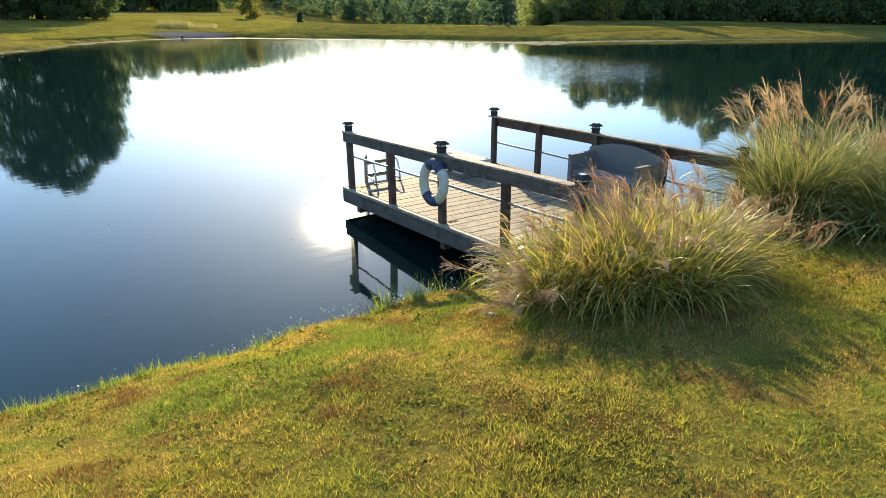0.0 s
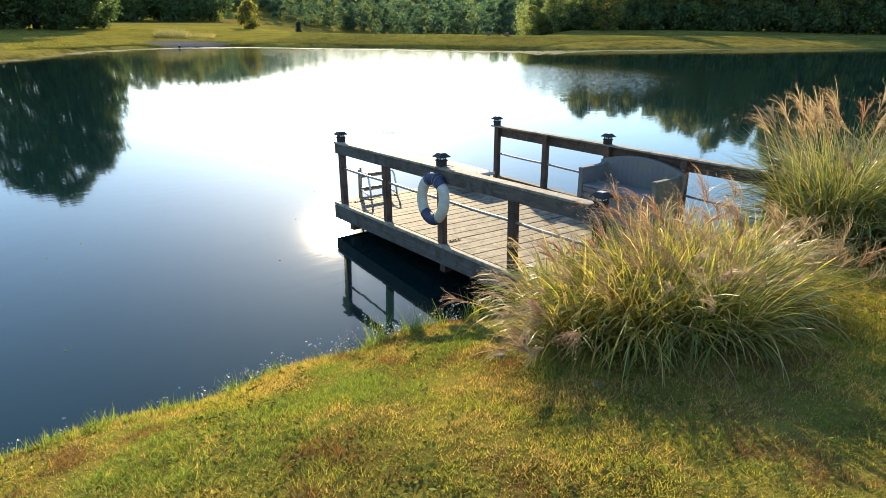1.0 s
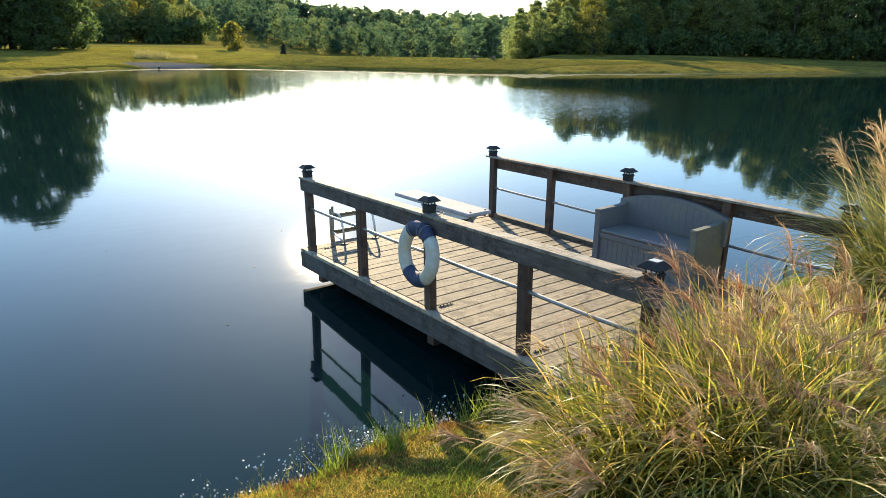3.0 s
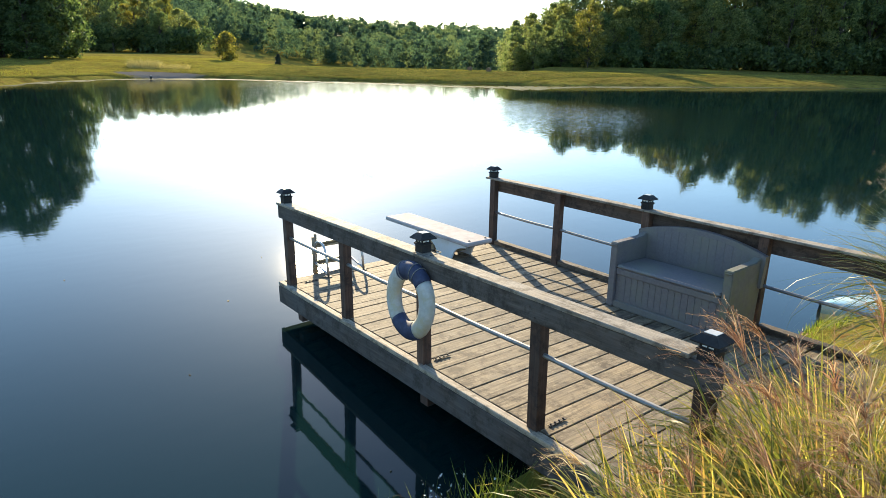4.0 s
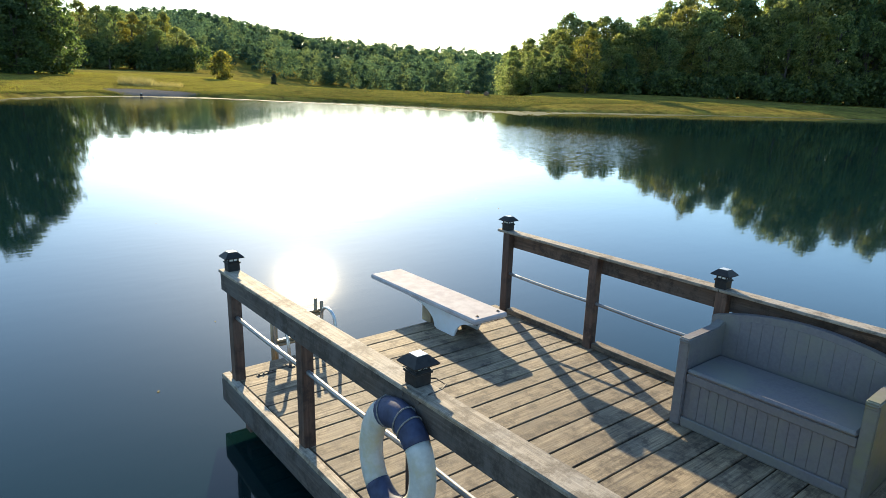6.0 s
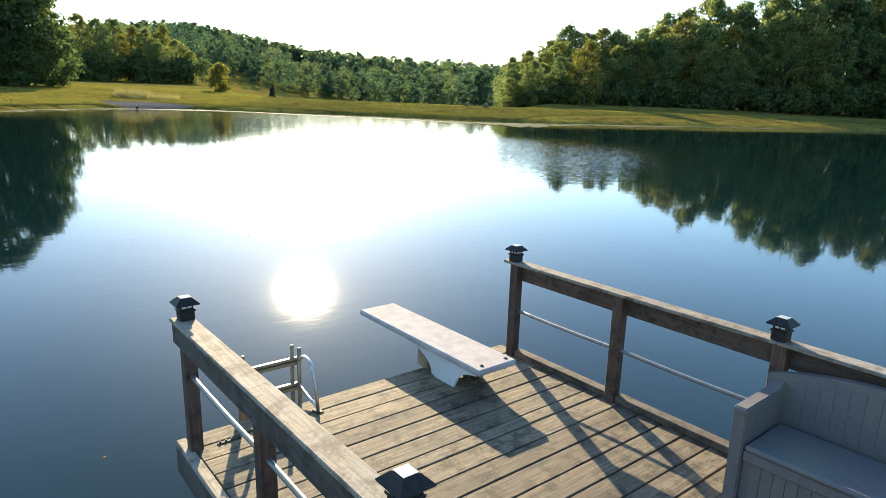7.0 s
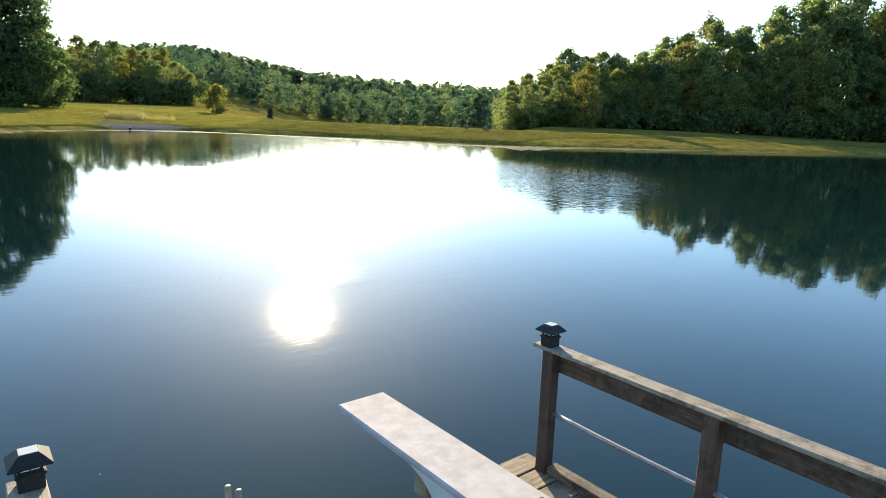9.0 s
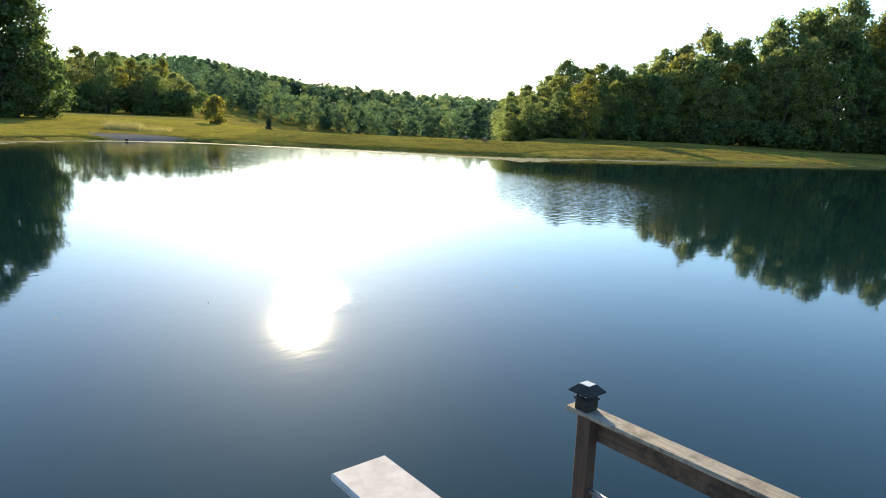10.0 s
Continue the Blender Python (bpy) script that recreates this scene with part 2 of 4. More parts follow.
def mesh_from(name, verts, faces, material, smooth=False):
    """A mesh of quads or triangles from arrays."""
    me = bpy.data.meshes.new(name)
    k = faces.shape[1]
    me.vertices.add(len(verts))
    me.vertices.foreach_set("co", np.ascontiguousarray(verts, dtype=np.float32).ravel())
    me.loops.add(faces.size)
    me.loops.foreach_set("vertex_index", np.ascontiguousarray(faces, dtype=np.int32).ravel())
    me.polygons.add(len(faces))
    me.polygons.foreach_set("loop_start", np.arange(0, faces.size, k, dtype=np.int32))
    me.polygons.foreach_set("use_smooth", np.full(len(faces), smooth))
    me.update(calc_edges=True)
    for mm in (material if isinstance(material, (list, tuple)) else (material,)):
        me.materials.append(mm)
    return me


def lawn_material():
    m, nt, b = shader("lawn")
    tc = nt.nodes.new("ShaderNodeTexCoord")
    v = tc.outputs["Object"]
    fine = noise_tex(nt, v, 28.0, 6.0, 0.7)
    col = ramp(nt, fine, [(0.3, (0.042, 0.046, 0.012)), (0.5, (0.12, 0.118, 0.025)), (0.7, (0.21, 0.188, 0.046))])
    mid = ramp(nt, noise_tex(nt, v, 1.3, 5.0, 0.65), [(0.42, (0, 0, 0)), (0.66, (1, 1, 1))])
    col = mixed(nt, mid, col, mixed(nt, fine, (0.13, 0.10, 0.025), (0.29, 0.24, 0.06)))
    big = ramp(nt, noise_tex(nt, v, 0.09, 4.0, 0.6), [(0.4, (0, 0, 0)), (0.62, (1, 1, 1))])
    col = mixed(nt, big, col, mixed(nt, 0.5, col, (0.30, 0.27, 0.05)))
    red = ramp(nt, noise_tex(nt, v, 3.4, 4.0, 0.7), [(0.50, (0, 0, 0)), (0.66, (0.85, 0.85, 0.85))])
    col = mixed(nt, red, col, mixed(nt, fine, (0.10, 0.055, 0.022), (0.22, 0.13, 0.055)))
    tuft = ramp(nt, noise_tex(nt, v, 0.55, 9.0, 0.75), [(0.38, (0.5, 0.5, 0.5)), (0.5, (1.0, 1.0, 1.0)), (0.66, (1.3, 1.22, 1.0))])
    col = mixed(nt, 1.0, col, tuft, 'MULTIPLY')
    # bare grey mud on the far bank, round the drain pipe
    mp = nt.nodes.new("ShaderNodeMapping")
    mp.inputs["Location"].default_value = (-15.4 * 0.21, -66.0 * 0.36, 0)
    mp.inputs["Scale"].default_value = (0.21, 0.36, 0)
    nt.links.new(v, mp.inputs[0])
    ln = nt.nodes.new("ShaderNodeVectorMath")
    ln.operation = 'LENGTH'
    nt.links.new(mp.outputs[0], ln.inputs[0])
    add = nt.nodes.new("ShaderNodeMath")
    add.operation = 'ADD'
    nt.links.new(ln.outputs["Value"], add.inputs[0])
    nt.links.new(noise_tex(nt, v, 0.8, 4.0, 0.6), add.inputs[1])
    sc = nt.nodes.new("ShaderNodeMath")
    sc.operation = 'MULTIPLY'
    sc.inputs[1].default_value = 0.5
    nt.links.new(add.outputs[0], sc.inputs[0])
    mud = ramp(nt, sc.outputs[0], [(0.0, (1, 1, 1)), (0.62, (1, 1, 1)), (0.76, (0, 0, 0))])
    col = mixed(nt, mud, col, mixed(nt, fine, (0.09, 0.085, 0.078), (0.19, 0.18, 0.165)))
    nt.links.new(col, b.inputs["Base Color"])
    b.inputs["Roughness"].default_value = 0.95
    b.inputs["Specular IOR Level"].default_value = 0.0
    relief(nt, b, fine, 0.9, 0.06)
    return m


lawn = lawn_material()
ground = tagged(new("ground", mesh_from("ground", verts, faces, lawn, True)),
                "mown green and straw-brown lawn sloping to the pond", "ground", kind="structure")


def water_material():
    m, nt, b = shader("pond_water")
    tc = nt.nodes.new("ShaderNodeTexCoord")
    v = tc.outputs["Object"]
    # faint ripples lie across the sun's bearing: the gloss is wider across it than along it
    across = node(nt, "CombineXYZ", X=math.cos(radians(SUN_AZ)), Y=-math.sin(radians(SUN_AZ)), Z=0.0)

    def mapped(scale, turn=0.0):
        mp = nt.nodes.new("ShaderNodeMapping")
        mp.inputs["Rotation"].default_value = (0, 0, radians(turn))
        mp.inputs["Scale"].default_value = scale
        nt.links.new(v, mp.inputs[0])
        return mp.outputs[0]

    def patch(cx, cy, inner, outer, squash=1.0):
        """A soft-edged breath of wind on the water about one place."""
        mp = nt.nodes.new("ShaderNodeMapping")
        mp.inputs["Location"].default_value = (-cx, -cy * squash, 0)
        mp.inputs["Scale"].default_value = (1, squash, 0)
        nt.links.new(v, mp.inputs[0])
        ln = nt.nodes.new("ShaderNodeVectorMath")
        ln.operation = 'LENGTH'
        nt.links.new(mp.outputs[0], ln.inputs[0])
        mr = node(nt, "MapRange", From_Min=outer, From_Max=inner)
        nt.links.new(ln.outputs["Value"], mr.inputs["Value"])
        return mr.outputs[0]

    def ripple(height, strength, distance, below=None):
        n = node(nt, "Bump", Strength=strength, Distance=distance)
        nt.links.new(height, n.inputs["Height"])
        if below is not None:
            nt.links.new(below, n.inputs["Normal"])
        return n.outputs[0]

    normal = ripple(noise_tex(nt, mapped((1.6, 5.0, 1.0), 25), 1.0, 3.0, 0.55), 0.13, 0.006)
    normal = ripple(noise_tex(nt, v, 0.7, 3.0, 0.5), 0.09, 0.02, normal)
    wavelet = noise_tex(nt, mapped((3.2, 5.2, 1.0), 40), 1.0, 2.0, 0.5)
    normal = ripple(mixed(nt, 1.0, wavelet, patch(23.0, 19.0, 4.0, 13.0), 'MULTIPLY'), 0.42, 0.045, normal)
    chop = noise_tex(nt, mapped((1.0, 3.0, 1.0), 20), 1.0, 3.0, 0.6)
    normal = ripple(mixed(nt, 1.0, chop, patch(24.0, 62.0, 8.0, 34.0, 0.8), 'MULTIPLY'), 0.30, 0.03, normal)
    flaws = noise_tex(nt, v, 26.0, 2.0, 0.6)
    normal = ripple(mixed(nt, 1.0, flaws, patch(5.0, 6.9, 0.1, 0.9, 0.7), 'MULTIPLY'), 0.9, 0.010, normal)

    soft = nt.nodes.new("ShaderNodeBsdfPrincipled")
    for sh, rough in ((b, 0.028), (soft, 0.062)):
        sh.inputs["Base Color"].default_value = (0.0035, 0.0145, 0.0145, 1)
        sh.inputs["Roughness"].default_value = rough
        sh.inputs["IOR"].default_value = 1.333
        sh.inputs["Anisotropic"].default_value = 0.80
        nt.links.new(across.outputs[0], sh.inputs["Tangent"])
        nt.links.new(normal, sh.inputs["Normal"])
    mx = nt.nodes.new("ShaderNodeMixShader")
    mx.inputs[0].default_value = 0.17
    nt.links.new(b.outputs[0], mx.inputs[1])
    nt.links.new(soft.outputs[0], mx.inputs[2])
    nt.links.new(mx.outputs[0], nt.nodes["Material Output"].inputs[0])
    return m


water = water_material()
bm = bmesh.new()
wv = [bm.verts.new((x, y, -0.02)) for x, y in ((-60, -12), (170, -12), (170, 95), (-60, 95))]
bm.faces.new(wv)
pond = tagged(link("pond_water", bm, water), "still dark blue pond water mirroring the sky", "water", kind="structure")

# ---- dock: everything on it stands square to the tilted deck ----
DOCK = Matrix.Rotation(radians(-0.45), 4, Vector((0.799, -0.602, 0))) @ pose(0, 0, 0.382, -2.1, 0, 0)
DECK_W0, DECK_W1, DECK_END, DECK_SHORE = -0.04, 3.03, 0.178, -5.05
L_POSTS = [0.0, -1.23, -2.45, -3.66, -4.74]
R_POSTS = [-0.055, -1.2, -2.41, -3.63, -4.74]
LX, RX = 0.04, 2.955

TWIST = 0.0207 / RX     # the deck sags towards its right-hand shore corner


def deck_pose(u, v, w=0.0):
    """A pose on the twisted deck: u across, v along towards the lake, w above the boards."""
    return DOCK @ pose(u, v, w + TWIST * u * v, math.degrees(math.atan(TWIST * u)), -math.degrees(math.atan(TWIST * v)), 0)


dock = thing("dock", DOCK, "weathered timber boat dock standing over the pond edge", "dock")
for side, x0, x1 in (("l", DECK_W0 - 0.002, DECK_W0 + 0.036), ("r", DECK_W1 - 0.036, DECK_W1 + 0.002)):
    ob = part("skirt_board", box(x0, x1, DECK_SHORE, DECK_END, -0.235, -0.042), fascia_wood, dock, "grey weathered skirt board")
    ob.rotation_euler.x = TWIST * x0
part("end_skirt", box(DECK_W0 + 0.04, DECK_W1 - 0.04, DECK_END - 0.05, DECK_END - 0.012, -0.235, -0.044), fascia_wood, dock)
for i in range(6):
    x = 0.35 + i * 0.45
    ob = part("joist", box(x, x + 0.04, DECK_SHORE + 0.02, DECK_END - 0.06, -0.22, -0.046), fascia_wood, dock)
    ob.rotation_euler.x = TWIST * x
for y in (-0.25, -2.5, -4.4):
    ob = part("cross_beam", box(DECK_W0 + 0.04, DECK_W1 - 0.04, y - 0.05, y + 0.05, -0.34, -0.240), post_wood, dock)
    ob.rotation_euler.y = -TWIST * y
    for x in (0.5, 2.45):
        bm = bmesh.new()
        tube(bm, [(x, y, -2.2), (x, y, -1.0), (x + 0.004, y, -0.26 + TWIST * x * y)], 0.085, 12)
        part("support_post", bm, post_wood, dock, smooth=True)


def bolt_strip(x, y, along=0.16):
    """A black iron strap with four bolt heads, lying on the deck at the foot of a post."""
    bm = box(x, x + along, y - 0.011, y + 0.011, 0.001, 0.007, 0.001)
    for k in range(4):
        cx = x + along * (k + 0.5) / 4
        tube(bm, [(cx, y + 0.004, 0.006), (cx, y + 0.004, 0.017)], 0.007, 6)
    part("bolt_strip", bm, iron, dock, "black iron strap with bolt heads")


for px, py in ((0.17, -0.045), (0.115, -2.48), (0.11, -3.71)):
    bolt_strip(px, py)


def railing(name, x, posts, out, label):
    """A railing of square posts with a flat top board, an outer board and a pipe. out: -1 or 1, towards the water."""
    side = deck_pose(x, 0.0)
    r = thing(name, side, label, "railing", "dock railings")
    x = 0.0
    for i, y in enumerate(posts):
        part("post", box(x - 0.041, x + 0.041, y - 0.045, y + 0.045, -0.20, 0.882, 0.005), post_wood, r, "dark brown weathered square post")
    far, near = posts[0] + (0.085 if out < 0 else 0.12), posts[-1] - 0.10
    xa = x + out * 0.043
    part("outer_board", box(min(xa, xa + out * 0.028), max(xa, xa + out * 0.028), near, far - 0.012, 0.745 if out < 0 else 0.722, 0.882),
         fascia_wood if out < 0 else beam_wood, r)
    cx = x + out * 0.015
    seam = posts[2] + 0.02
    for a, b, dz in ((near - 0.01 if out > 0 else posts[-1] + 0.062, seam - 0.002, 0.0), (seam + 0.002, far, 0.001)):
        part("top_board", box(cx - (0.066 if out < 0 else 0.073), cx + (0.066 if out < 0 else 0.05), a, b, 0.884, 0.908 + dz, 0.005), rail_wood, r, "grey weathered flat top board")
    h = 0.52 if out < 0 else 0.425
    bm = bmesh.new()
    n = 24
    tube(bm, [(x, posts[0] - 0.02 + (posts[-1] - posts[0]) * k / n, h + (0.01 if out < 0 else 0.02) * (1 - k / n)
               - 0.008 * math.sin(math.pi * ((k / n * 4) % 1))) for k in range(n + 1)], 0.016, 10)
    part("pipe", bm, galvanised, r, "galvanised steel pipe", smooth=True)
    for y in posts:
        for s in (-1, 1):
            bm = bmesh.new()
            tube(bm, [(x + out * 0.068, y + s * 0.02, 0.806 + s * 0.03), (x + out * 0.074, y + s * 0.02, 0.806 + s * 0.03)], 0.008, 6)
            part("bolt", bm, iron, r)
    return r


railing("dock_railing", LX, L_POSTS, -1, "weathered timber dock railing with a life ring hung on it")
right_rail = railing("dock_railing", RX, R_POSTS, 1, "weathered timber dock railing behind the storage bench")
for a, b in zip(R_POSTS, R_POSTS[1:]):
    part("kerb_board", box(-0.025, 0.072, b + 0.048, a - 0.048, 0.002, 0.056, 0.005), kerb_wood, right_rail, "flat kerb board along the deck edge")


def post_light(x, y, w=0.908):
    """A solar light that caps a post: sleeve, lens, pitched roof and solar panel."""
    t = thing("solar_post_light", deck_pose(x, y, w) @ Matrix.Diagonal((0.87, 0.87, 0.88, 1)), "black plastic solar light capping a railing post", "lamp", "solar post lights")
    part("sleeve", block(box(-0.052, 0.052, -0.052, 0.052, 0.0, 0.088, 0.004), -0.060, 0.060, -0.060, 0.060, 0.066, 0.082, 0.004), black_plastic, t)
    bm = box(-0.038, 0.038, -0.038, 0.038, 0.088, 0.120, 0.003)
    part("lens", bm, clear_lens, t, "frosted clear lens")
    for sx, sy, w in ((-1, -1, 5), (1, -1, 5), (-1, 1, 5), (1, 1, 5), (-1, 0, 3), (1, 0, 3), (0, -1, 3), (0, 1, 3)):
        w *= 0.001
        part("cage_bar", box(sx * 0.041 - w, sx * 0.041 + w, sy * 0.041 - w, sy * 0.041 + w, 0.085, 0.122, 0), black_plastic, t)
    bm = bmesh.new()
    rows = [(0.082, 0.116), (0.086, 0.124), (0.044, 0.164), (0.040, 0.167)]
    rings = [[bm.verts.new((sx * w, sy * w, z)) for sx, sy in ((-1, -1), (1, -1), (1, 1), (-1, 1))] for w, z in rows]
    for a, b in zip(rings, rings[1:]):
        for k in range(4):
            bm.faces.new((a[k], a[(k + 1) % 4], b[(k + 1) % 4], b[k]))
    bm.faces.new(rings[0][::-1])
    bm.faces.new(rings[-1])
    roof = part("roof", bm, black_plastic, t)
    part("solar_panel", box(-0.037, 0.037, -0.037, 0.037, 0.1675, 0.171, 0.001), sky_pale_glass, roof, "solar panel with the sky's reflection put into its pale colour")


for px, py in ((LX, L_POSTS[0]), (LX, L_POSTS[2]), (LX, L_POSTS[4]), (RX, R_POSTS[0]), (RX, R_POSTS[2]), (RX, R_POSTS[4])):
    post_light(px, py, 0.869 if py == L_POSTS[4] and px < 1 else 0.909)


def storage_bench():
    b = thing("storage_bench", deck_pose(2.336, -3.061) @ pose(0, 0, 0, 0, 0, 1.1), "taupe moulded resin storage bench with arched slatted back", "bench")
    L, D = 0.575, 0.533
    chest = part("chest", box(0.03, D, -L + 0.03, L - 0.03, 0.012, 0.402, 0.012), resin, b)
    n = 15
    w = (2 * L - 0.16) / n
    bm = bmesh.new()
    for k in range(n):
        y0 = -L + 0.08 + k * w
        block(bm, 0.0245, 0.034, y0 + 0.0012, y0 + w - 0.0012, 0.075, 0.338, 0.001)
    part("front_slats", bm, resin, chest)
    part("front_foot", box(0.006, 0.03, -L + 0.04, L - 0.04, 0.0, 0.07, 0.006), resin, chest)
    part("front_rim", box(0.006, 0.03, -L + 0.04, L - 0.04, 0.342, 0.404, 0.006), resin, chest)
    part("seat", box(-0.006, D - 0.07, -L + 0.045, L - 0.045, 0.406, 0.443, 0.014), resin, b, "pale hinged seat lid")
    for s in (-1, 1):
        out = [(0.0, 0.0), (D, 0.0), (D + 0.02, 0.44), (D + 0.02, 0.695), (D - 0.05, 0.695), (D - 0.13, 0.668), (-0.012, 0.661),
               (-0.020, 0.641), (-0.008, 0.615)]
        bm = prism(bmesh.new(), out, 1, s * L - 0.038, s * L + 0.038)
        bmesh.ops.bevel(bm, geom=bm.edges[:], offset=0.007, segments=2, affect='EDGES')
        part("arm", bm, resin if s > 0 else algae_lit_resin, b, "" if s > 0 else "arm stained by algae, with green reflected light in its colour")
    def arch(t):
        return 0.70 + 0.13 * math.cos(t * 1.50) ** 0.8
    out = [(-L - 0.06, 0.42), (L + 0.06, 0.42)]
    for i in range(25):
        t = 1 - 2 * i / 24
        out.append((t * (L + 0.073), arch(t)))
    bm = prism(bmesh.new(), out, 0, D - 0.035, D + 0.025)
    back = part("backrest", bm, resin, b)
    bm = bmesh.new()
    n = 13
    w = (2 * L - 0.14) / n
    for k in range(n):
        y0 = -L + 0.07 + k * w
        top = [arch(v / (L + 0.073)) - 0.05 for v in (y0 + 0.004, y0 + w - 0.004)]
        prism(bm, [(y0 + 0.0015, 0.45), (y0 + w - 0.0015, 0.45), (y0 + w - 0.0015, top[1]), (y0 + 0.0015, top[0])], 0, D - 0.0375, D - 0.034)
    part("back_slats", bm, resin, back)
    return b


storage_bench()


def diving_board():
    d = thing("diving_board", deck_pose(2.205, 0.23), "short white fibreglass diving board on a moulded stand", "diving board")
    plank = part("plank", box(-0.218, 0.193, -0.89, 0.905, 0.237, 0.290, 0.013), gelcoat, d, "white gritty gelcoat board")
    # side wall: long under the board, narrow at the deck, hollow curves fore and aft
    out = [(-0.52, 0.0), (-0.26, 0.0)]
    for k in range(9):
        a = k / 8 * math.pi / 2
        out.append((-0.22 + 0.42 * (1 - math.cos(a)), 0.02 + 0.19 * math.sin(a)))
    out += [(0.24, 0.235), (-0.80, 0.235), (-0.80, 0.20)]
    for k in range(1, 7):
        a = (1 - k / 7) * math.pi / 2
        out.append((-0.54 - 0.24 * (1 - math.cos(a)), 0.015 + 0.175 * math.sin(a)))
    for s in (-1, 1):
        part("stand_side", prism(bmesh.new(), out, 0, s * 0.155 - 0.012, s * 0.155 + 0.012), board_shell, d)
    web = [(-0.44, 0.05), (-0.30, 0.05), (-0.10, 0.234), (-0.62, 0.234)]
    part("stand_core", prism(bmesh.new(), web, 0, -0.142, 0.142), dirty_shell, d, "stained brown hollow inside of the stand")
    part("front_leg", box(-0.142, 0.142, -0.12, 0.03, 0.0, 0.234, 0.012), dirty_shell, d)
    for sx in (-0.13, 0.13):
        bm = bmesh.new()
        tube(bm, [(sx, -0.82, 0.286), (sx, -0.82, 0.294)], 0.018, 10)
        tube(bm, [(sx, -0.82, 0.294), (sx, -0.82, 0.302)], 0.009, 6)
        part("bolt", bm, iron, plank)
        bm = bmesh.new()
        tube(bm, [(sx, -0.82, 0.2), (sx, -0.82, 0.236)], 0.007, 6)
        part("bolt_end", bm, iron, d)
    return d


diving_board()


def swim_ladder():
    """A folded-up pool ladder: paired uprights, two treads and two hooped handrails."""
    t = thing("swim_ladder", DOCK @ pose(0.0, 0.0, 0.0), "tan swim ladder with bright handrails folded up at the deck end", "ladder")
    for x in (0.475, 0.935):
        inner = 1 if x < 0.7 else -1
        for dx, dv, top in ((-inner * 0.012, 0.315, 0.405), (inner * 0.034, 0.345, 0.43)):
            bm = bmesh.new()
            tube(bm, [(x + dx, dv, -0.35), (x + dx, dv, 0.1), (x + dx, dv - 0.01, top)], 0.016, 10)
            part("upright", bm, tan_tube, t, "tan weathered tube", smooth=True)
        bm = bmesh.new()
        pts = [(x, 0.30, 0.08)]
        for k in range(13):
            a = math.pi * k / 12
            pts.append((x, 0.16 + 0.13 * math.cos(a), 0.265 + 0.11 * math.sin(a)))
        pts += [(x, 0.005, 0.20), (x, -0.02, 0.012)]
        tube(bm, pts, 0.014, 10)
        rail = part("handrail", bm, aluminium, t, "bent tubular handrail", smooth=True)
        bm = bmesh.new()
        tube(bm, [(x, 0.305, 0.10), (x, 0.10, 0.05), (x, -0.015, 0.03)], 0.013, 8)
        part("brace", bm, aluminium, rail, smooth=True)
        part("foot_plate", box(x - 0.03, x + 0.03, -0.055, 0.02, 0.001, 0.008, 0.001), iron, rail)
    for h in (0.332, 0.118):
        bm = box(0.465, 0.945, 0.300, 0.338, h - 0.022, h, 0.005)
        block(bm, 0.465, 0.945, 0.304, 0.338, h - 0.062, h - 0.036, 0.005)
        block(bm, 0.467, 0.943, 0.336, 0.344, h - 0.058, h - 0.003, 0.002)
        part("tread", bm, tan_tube, t, "flat tan tread")
    return t


swim_ladder()


def life_ring():
    """A white ring buoy with two blue bands and a rope, hung on the outside of a post."""
    t = thing("life_ring", DOCK @ pose(-0.102, -2.47, 0.556, 0, 5, -3), "white and navy blue ring buoy hung on the railing", "life ring")
    R, r = 0.232, 0.070

    def arc(a0, a1, rr, n):
        bm = bmesh.new()
        rings = []
        for i in range(n + 1):
            a = radians(a0 + (a1 - a0) * i / n)
            c = Vector((0, math.sin(a), math.cos(a)))
            rings.append([bm.verts.new(c * (R + rr * math.cos(b)) + Vector((rr * 0.8 * math.sin(b), 0, 0)))
                          for b in (2 * math.pi * k / 14 for k in range(14))])
        for p, q in zip(rings, rings[1:]):
            for k in range(14):
                bm.faces.new((p[k], p[(k + 1) % 14], q[(k + 1) % 14], q[k]))
        bm.faces.new(rings[0][::-1])
        bm.faces.new(rings[-1])
        bmesh.ops.recalc_face_normals(bm, faces=bm.faces[:])
        return bm
    tilt = -8
    part("white_segment", arc(42 + tilt, 150 + tilt, r, 14), ring_white, t, smooth=True)
    part("white_segment", arc(222 + tilt, 322 + tilt, r, 14), ring_white, t, smooth=True)
    part("blue_band", arc(-38 + tilt, 42 + tilt, r + 0.003, 12), ring_blue, t, "navy blue canvas band", smooth=True)
    part("blue_band", arc(150 + tilt, 222 + tilt, r + 0.003, 12), ring_blue, t, "navy blue canvas band", smooth=True)
    for a in (-24, -12, 25):
        bm = bmesh.new()
        aa = radians(a)
        c = Vector((0, math.sin(aa), math.cos(aa)))
        tube(bm, [c * (R + (r + 0.006) * math.cos(b)) + Vector(((r + 0.006) * 0.8 * math.sin(b), 0, 0)) for b in
                  (2 * math.pi * k / 16 for k in range(16))], 0.004, 5, closed=True)
        part("lashing", bm, rope_fibre, t, "grey cord wound round the ring")
    bm = bmesh.new()
    tube(bm, [(0.03, 0.03, 0.31), (0.06, 0.07, 0.35), (0.09, 0.08, 0.362), (0.15, 0.075, 0.364), (0.22, 0.03, 0.366), (0.22, -0.05, 0.366),
              (0.17, -0.085, 0.366), (0.09, -0.10, 0.362), (0.05, -0.11, 0.34), (0.04, -0.09, 0.32)], 0.004, 5)
    part("hanging_cord", bm, iron, t, "black cord looped over the post")
    return t


life_ring()


